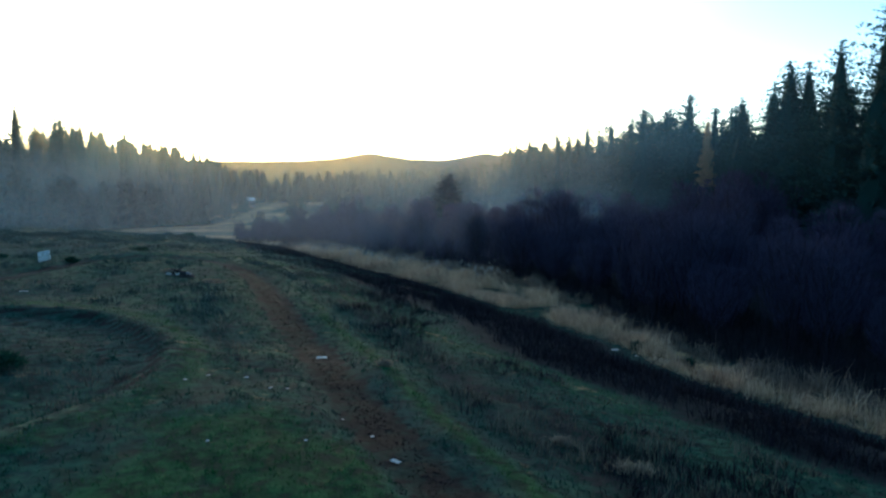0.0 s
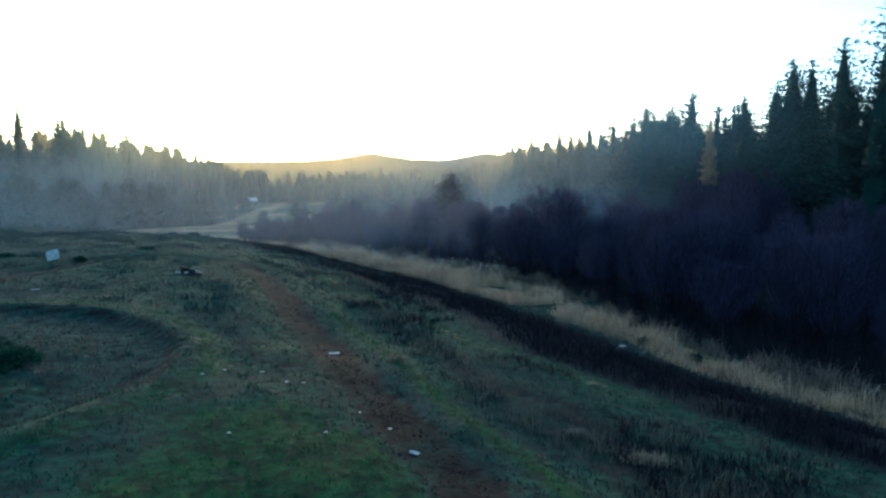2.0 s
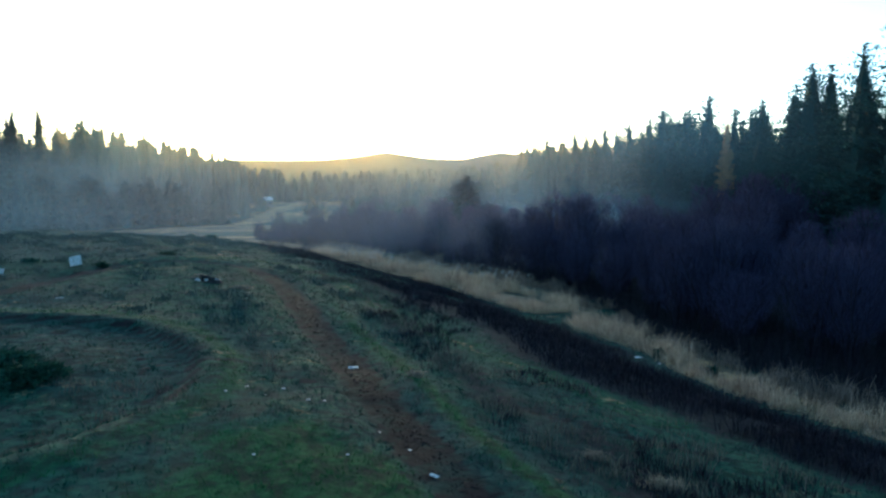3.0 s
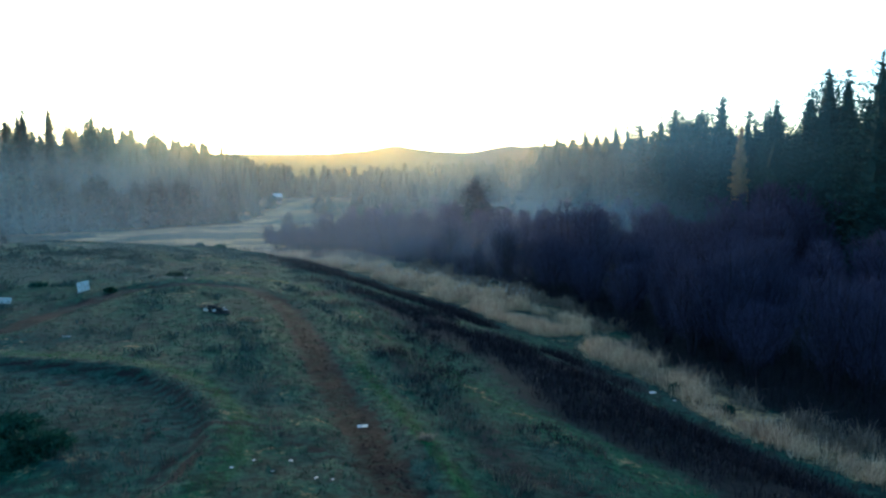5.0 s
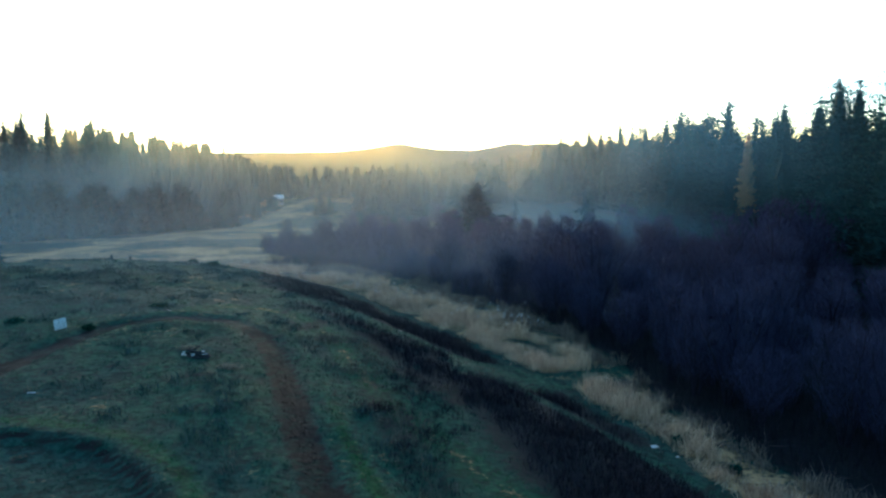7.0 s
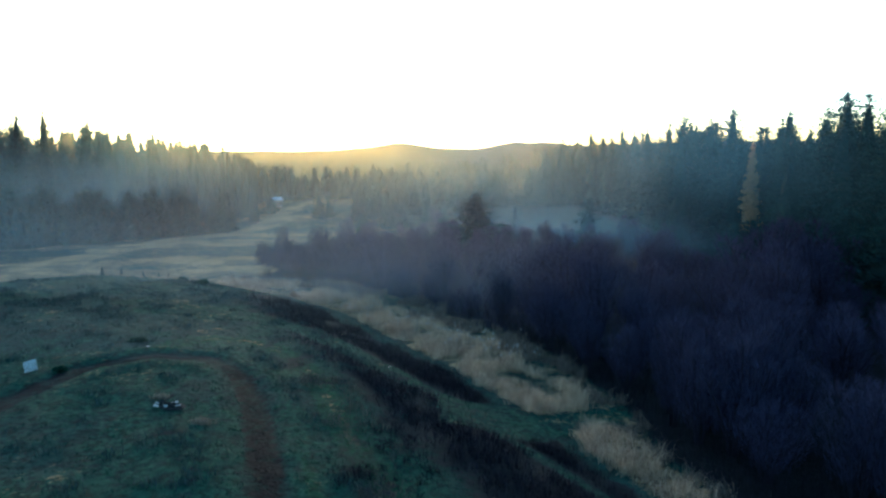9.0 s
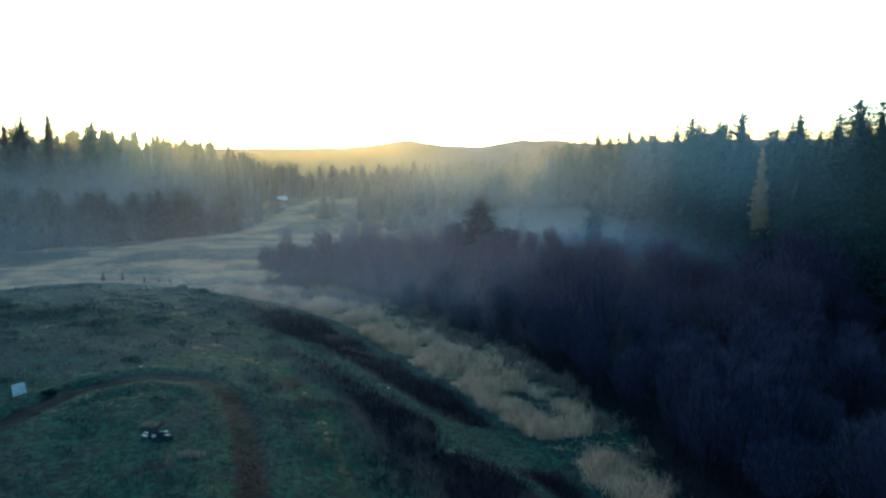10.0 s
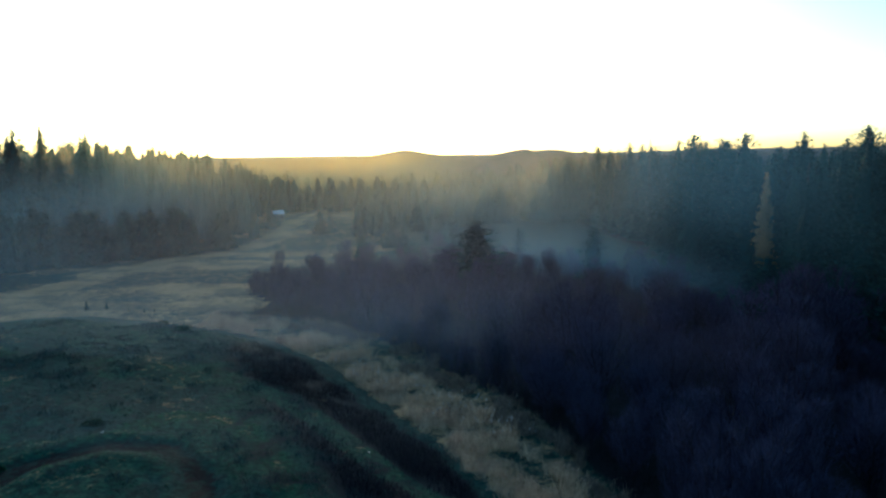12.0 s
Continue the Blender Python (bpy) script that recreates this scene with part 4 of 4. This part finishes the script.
def burnt_heap(x, y, label, logs, reach, cans, rng):
    """Charred wood on a bed of ash, with pale tins and scraps in it."""
    ob = thing("burnt_heap", x, y, height(x, y), label, "debris heap", "burnt heaps on the meadow")
    bm = bmesh.new()
    bmesh.ops.create_icosphere(bm, subdivisions=3, radius=1.0)
    for v in bm.verts:
        v.co = (v.co.x * reach * rng.uniform(0.85, 1.1), v.co.y * reach * 0.7 * rng.uniform(0.85, 1.1), max(v.co.z, -0.2) * 0.2 * rng.uniform(0.6, 1.3))
    part("ash_bed", bm, CHAR, ob, "black ash and cinders")
    for k in range(logs):
        bm = log(rng.uniform(0.7, 1.5) * reach, rng.uniform(0.05, 0.11), rng)
        bm.transform(pose(rng.uniform(-0.5, 0.5) * reach, rng.uniform(-0.3, 0.3) * reach, 0.2 + 0.05 * k % 0.3, 80 + rng.uniform(-14, 14), 0, rng.uniform(0, 360)))
        part("charred_log", bm, CHAR, ob)
    for k in range(cans):
        bm = crumpled(rng, rng.uniform(0.16, 0.34), rng.uniform(0.12, 0.26), 0.05, 4, 0.3)
        bm.transform(pose(rng.uniform(-0.85, 0.85) * reach, rng.uniform(-0.5, 0.5) * reach, 0.2, rng.uniform(-25, 25), rng.uniform(-25, 25), rng.uniform(0, 360)))
        part("scrap", bm, PAPER, ob, "pale scrap")


def bush(x, y, reach, tall, label, mat, rng, count=900, group="dark bushes"):
    """A low rounded bush: short stems with many small leaf sprays and gaps."""
    ob = thing("bush", x, y, height(x, y) - 0.05, label, "bush", group)
    n = max(6, int(reach * 5))
    stems = []
    for _ in range(n):
        a, r = rng.uniform(0, 2 * np.pi), reach * math.sqrt(rng.uniform(0, 0.6))
        foot = np.array([math.cos(a) * r * 0.5, math.sin(a) * r * 0.5, 0.0])
        tip = np.array([math.cos(a) * r * 1.1, math.sin(a) * r * 1.1, tall * rng.uniform(0.5, 0.95)])
        stems.append(tube([foot, (foot + tip) / 2 + rng.normal(0, 0.05, 3), tip], [0.025, 0.016, 0.006], 3))
    under("stem_clump", mesh_of("stem_clump", *joined(stems), STEM, True), ob)
    a, r, h = rng.uniform(0, 2 * np.pi, count), np.sqrt(rng.uniform(0, 1, count)), rng.uniform(0.05, 1, count) ** 0.7
    lump = 0.75 + 0.5 * rough(a * 2.0, h * 3, 1.0, 5)
    limit = reach * np.sqrt(np.clip(1 - (h * 0.95) ** 2, 0, 1)) * lump
    centre = np.stack([np.cos(a) * r * limit, np.sin(a) * r * limit, h * tall * lump], 1)
    out = np.stack([np.cos(a), np.sin(a), np.full(count, 0.7)], 1)
    under("foliage", mesh_of("foliage", *sprays(centre, out, rng.uniform(0.12, 0.26, count), rng, 2), mat), ob)


def pale_tuft(x, y, reach, rng):
    """A single clump of bleached grass."""
    ob = thing("grass_clump", x, y, height(x, y) - 0.02, "pale bleached clump of dry grass on the slope", "grass clump", "pale grass clumps")
    n = 420
    base = np.stack([rng.normal(0, reach * 0.4, n), rng.normal(0, reach * 0.25, n), np.zeros(n)], 1)
    v, f = blades(base, rng.uniform(0.15, 0.4, n), np.full(n, 0.022), rng.uniform(0.3, 1.1, n), rng)
    tagged(under("blade_clump", mesh_of("blade_clump", v, f, SEDGE), ob), kind="stuff")


def barn(x, y, turn, wide, deep, tall, label):
    """A small farm building with a pale roof: walls, roof, door and windows."""
    ob = thing("barn", x, y, height(x, y) - 0.1, label, "barn", "", turn)
    bm = bmesh.new()
    hw, hd = wide / 2, deep / 2
    ridge = tall + hd * 0.55
    pts = [(-hw, -hd, 0), (hw, -hd, 0), (hw, hd, 0), (-hw, hd, 0), (-hw, -hd, tall), (hw, -hd, tall), (hw, hd, tall), (-hw, hd, tall), (-hw, 0, ridge), (hw, 0, ridge)]
    vs = [bm.verts.new(p) for p in pts]
    for f in ((0, 1, 5, 4), (2, 3, 7, 6), (1, 2, 6, 9, 5), (3, 0, 4, 8, 7), (3, 2, 1, 0), (4, 5, 9, 8), (7, 8, 9, 6)):
        bm.faces.new([vs[k] for k in f])
    part("wall", bm, SIDING, ob)
    slope = math.degrees(math.atan2(hd * 0.55, hd))
    length = math.hypot(hd, hd * 0.55) + 0.5
    for side in (-1, 1):
        m = pose(0, side * (hd * 0.5 + 0.12), (tall + ridge) / 2 + 0.05, -side * slope, 0, 0)
        part("roof_panel", box(bmesh.new(), m, wide + 0.9, length, 0.1, 0.02), TIN, ob, "pale metal roof")
    part("door", box(bmesh.new(), pose(0, -hd - 0.03, 1.2), 2.0, 0.06, 2.4, 0.01), POST, ob, "grey plank door")
    for side in (-1, 1):
        part("window", box(bmesh.new(), pose(side * wide * 0.33, -hd - 0.03, 1.6), 0.9, 0.05, 1.0, 0.01), CHAR, ob, "dark window")


rng = np.random.default_rng(77)
slatted_board(-33.1, 54.9, 16, 0.95, 0.85, 25, 6, "white slatted board leaning crookedly on stakes beside the track", -13)
slatted_board(-36.2, 49.6, -6, 1.2, 0.5, 30, 4, "low white slatted board lying back in the grass")
for x, y, sx, sy, turn in ((-5.7, 30.0, 0.42, 0.3, 10), (-1.35, 18.7, 0.3, 0.16, -40), (-7.4, 25.1, 0.16, 0.12, 0), (-6.1, 23.6, 0.15, 0.1, 60), (-3.8, 18.9, 0.1, 0.08, 0),
                           (-2.2, 20.4, 0.1, 0.1, 30), (-9.1, 23.8, 0.12, 0.1, 0), (-7.7, 23.9, 0.1, 0.08, 20), (-6.3, 18.4, 0.09, 0.07, 0), (-5.5, 23.5, 0.1, 0.07, 0),
                           (-8.1, 65.9, 0.22, 0.16, 0), (10.3, 46.0, 0.5, 0.34, 25), (11.4, 44.8, 0.2, 0.15, 0), (-28.0, 62.4, 0.22, 0.16, 0), (-25.6, 40.6, 0.5, 0.1, 8),
                           (-3.3, 21.6, 0.1, 0.08, 0), (-8.6, 24.6, 0.12, 0.08, 45), (-21.0, 59.2, 0.12, 0.1, 0)):
    litter(x, y, sx, sy, turn, rng)
burnt_heap(-19.9, 49.5, "black burnt heap with white scraps in the grass", 7, 1.0, 9, rng)
for x, y, reach, tall in ((-17.0, 24.6, 1.5, 0.35), (-19.4, 26.0, 1.8, 0.42), (-18.0, 22.6, 1.7, 0.4)):
    bush(x, y, reach, tall, "low dark green bush inside the bend of the track", GRASS, rng, int(700 * reach))
for x, y, reach, tall in ((-31.4, 55.6, 0.5, 0.25), (-29.8, 63.9, 0.8, 0.22), (-38.5, 57, 0.7, 0.2), (11.9, 46.7, 0.35, 0.45), (14.2, 43.2, 0.35, 0.4),
                          (12.8, 47.8, 0.35, 0.4), (-44.5, 104, 0.8, 0.6), (-40, 100.5, 0.9, 0.6)):
    bush(x, y, reach, tall, "low dark green bush on the meadow", GRASS, rng, int(520 * reach))
for x, y, reach in ((5.1, 19.7, 0.7), (3.5, 21.7, 0.3), (-2.8, 28.4, 0.3), (-16.8, 47.2, 0.9), (-21.2, 50.8, 0.7), (-15.2, 78.4, 0.6)):
    pale_tuft(x, y, reach, rng)
barn(-95.5, 304, 32, 4.6, 4.2, 3.0, "small grey barn with a pale metal roof beyond the meadow")
barn(-149, 216, -10, 5, 4, 2.4, "pale roofed shed half hidden behind the grove")


# ---------------------------------------------------------------- mist and tinted haze sheets
def haze_sheet(label, x0, x1, y, low, high, thickness, fade=0.35, bow=0.0, skew=0.0, edge=0.15, tone=(0.95, 0.92, 0.87), forward=0.75, foot=0.12, layers=1):
    """Thin hanging sheets for mist, haze and glare, thickest in their middle; skew: how far the far end lies ahead.
    """
    nx, nz = 60, 14
    u, v = np.meshgrid(np.linspace(0, 1, nx), np.linspace(0, 1, nz))
    x = x0 + (x1 - x0) * u
    yy = y + skew * u + bow * np.sin(u * 9.0) + 3 * (rough(x, v * 20, 30, 7) - 0.5)
    z = low + (high - low) * v + 2.5 * (rough(x, 0 * x, 40, 9) - 0.5)
    soft = ramp(u, 0, edge) * ramp(1 - u, 0, min(edge, 0.3)) * ramp(v, 0, foot) * ramp(1 - v, 0, fade)
    i = (np.arange(nz - 1)[:, None] * nx + np.arange(nx - 1)[None]).ravel()
    sheet_mat = haze_material("tinted_haze", 1 - (1 - thickness) ** (1 / layers), (0.02, 0.02, 0.09), tone, forward)
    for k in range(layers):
        me = mesh_of("haze_sheet", np.stack([x.ravel(), yy.ravel() + 2.5 * k, z.ravel()], 1), np.stack([i, i + 1, i + 1 + nx, i + nx], 1), sheet_mat, True)
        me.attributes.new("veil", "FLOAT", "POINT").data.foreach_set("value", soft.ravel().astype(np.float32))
        tagged(new("haze_sheet", me), label, "mist", kind="stuff")


# Tints that paint warm glow and cool haze into the sheets' own colour.
WARM_TINT, BLUISH, PLAIN = (0.9, 0.92, 0.8), (0.74, 0.93, 0.96), (0.9, 0.9, 0.95)
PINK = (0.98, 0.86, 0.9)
# Two veils added to imitate glare over the meadow.
haze_sheet("thin veil sheet added for glare at the meadow's far end", -125, 14, 84, -3, 12, 0.09, 0.8, 1, 0, 0.4, (0.86, 0.95, 0.94), 0.4, 0.5)
haze_sheet("faint veil sheet added for glare over the raised meadow", -90, 10, 60, -2, 8, 0.03, 0.8, 1, 0, 0.4, (0.86, 0.95, 0.94), 0.4, 0.5)
# Haze sheets with the veil's pink and warm light put into their tint.
haze_sheet("thin pink-tinted haze sheet over the meadow", -120, 38, 104, -9, 30, 0.085, 0.8, 2, 0, 0.5, PINK, 0.6)
haze_sheet("thin warm-tinted haze sheet behind the thicket", -98, 55, 169, -10, 36, 0.13, 0.7, 2, 0, 0.4, WARM_TINT, 0.8)
haze_sheet("low white mist lying behind the grove", -420, -72, 219, -13, 26, 0.42, 0.8, 0.5, 18, 0.2, (0.98, 0.92, 0.8), 0.65, layers=3)
# Sheet added only to brighten the grove and tint it green.
haze_sheet("thin green-tinted sheet added to brighten the grove", -250, -66, 162, -12, 20, 0.13, 0.6, 1, 0, 0.3, (0.84, 0.97, 0.88), 0.35, 0.3)
# Yellow and golden tints below paint the low sun's glow into the haze.
haze_sheet("haze sheet tinted yellow as sun glow before the far woods", -330, -62, 240, -4, 46, 0.34, 0.5, 1, 14, 0.3, (1.0, 0.87, 0.5), 0.9, 0.35, layers=2)
haze_sheet("thin haze sheet tinted golden before the far woods", -430, -172, 186, -14, 48, 0.26, 0.6, 1, 44, 0.25, (0.98, 0.86, 0.64), 0.9, layers=2)
haze_sheet("haze sheet tinted golden as sun glow before the valley woods", -84, 75, 258, -8, 32, 0.34, 0.75, 1, 0, 0.45, (1.0, 0.76, 0.4), 0.9, 0.4, layers=2)
haze_sheet("evening haze before the ridge", -500, 360, 428, -14, 56, 0.1, 0.7, 2, 0, 0.15, PLAIN, 0.6)
haze_sheet("haze sheets tinted golden as sunset glow over the valley bottom", -215, -5, 388, -14, 42, 0.67, 0.75, 4, 0, 0.5, (1.0, 0.74, 0.28), 0.95, layers=5)
# Valley mist and forest haze, with the bluish light painted into the tint.
haze_sheet("blue-tinted haze sheet before the forest edge", -40, 47, 205, -5, 30, 0.08, 0.6, 1, -85, 0.5, BLUISH, 0.2)
haze_sheet("blue mist lying between thicket and forest", -20, 50, 188, -5, 7, 0.16, 0.7, 1, -75, 0.35, BLUISH, 0.25)
# Added veils that paint blue and violet haze over treetops and thicket.
haze_sheet("blue-tinted veil sheet added along the forest edge", 46, 26, 70, 2, 40, 0.2, 0.4, 1, 120, 0.5, BLUISH, 0.3, 0.4)
haze_sheet("violet-tinted veil sheet added along the thicket edge", 34, -34, 58, -5, 15, 0.035, 0.8, 1, 68, 0.5, (0.95, 0.8, 0.94), 0.6)
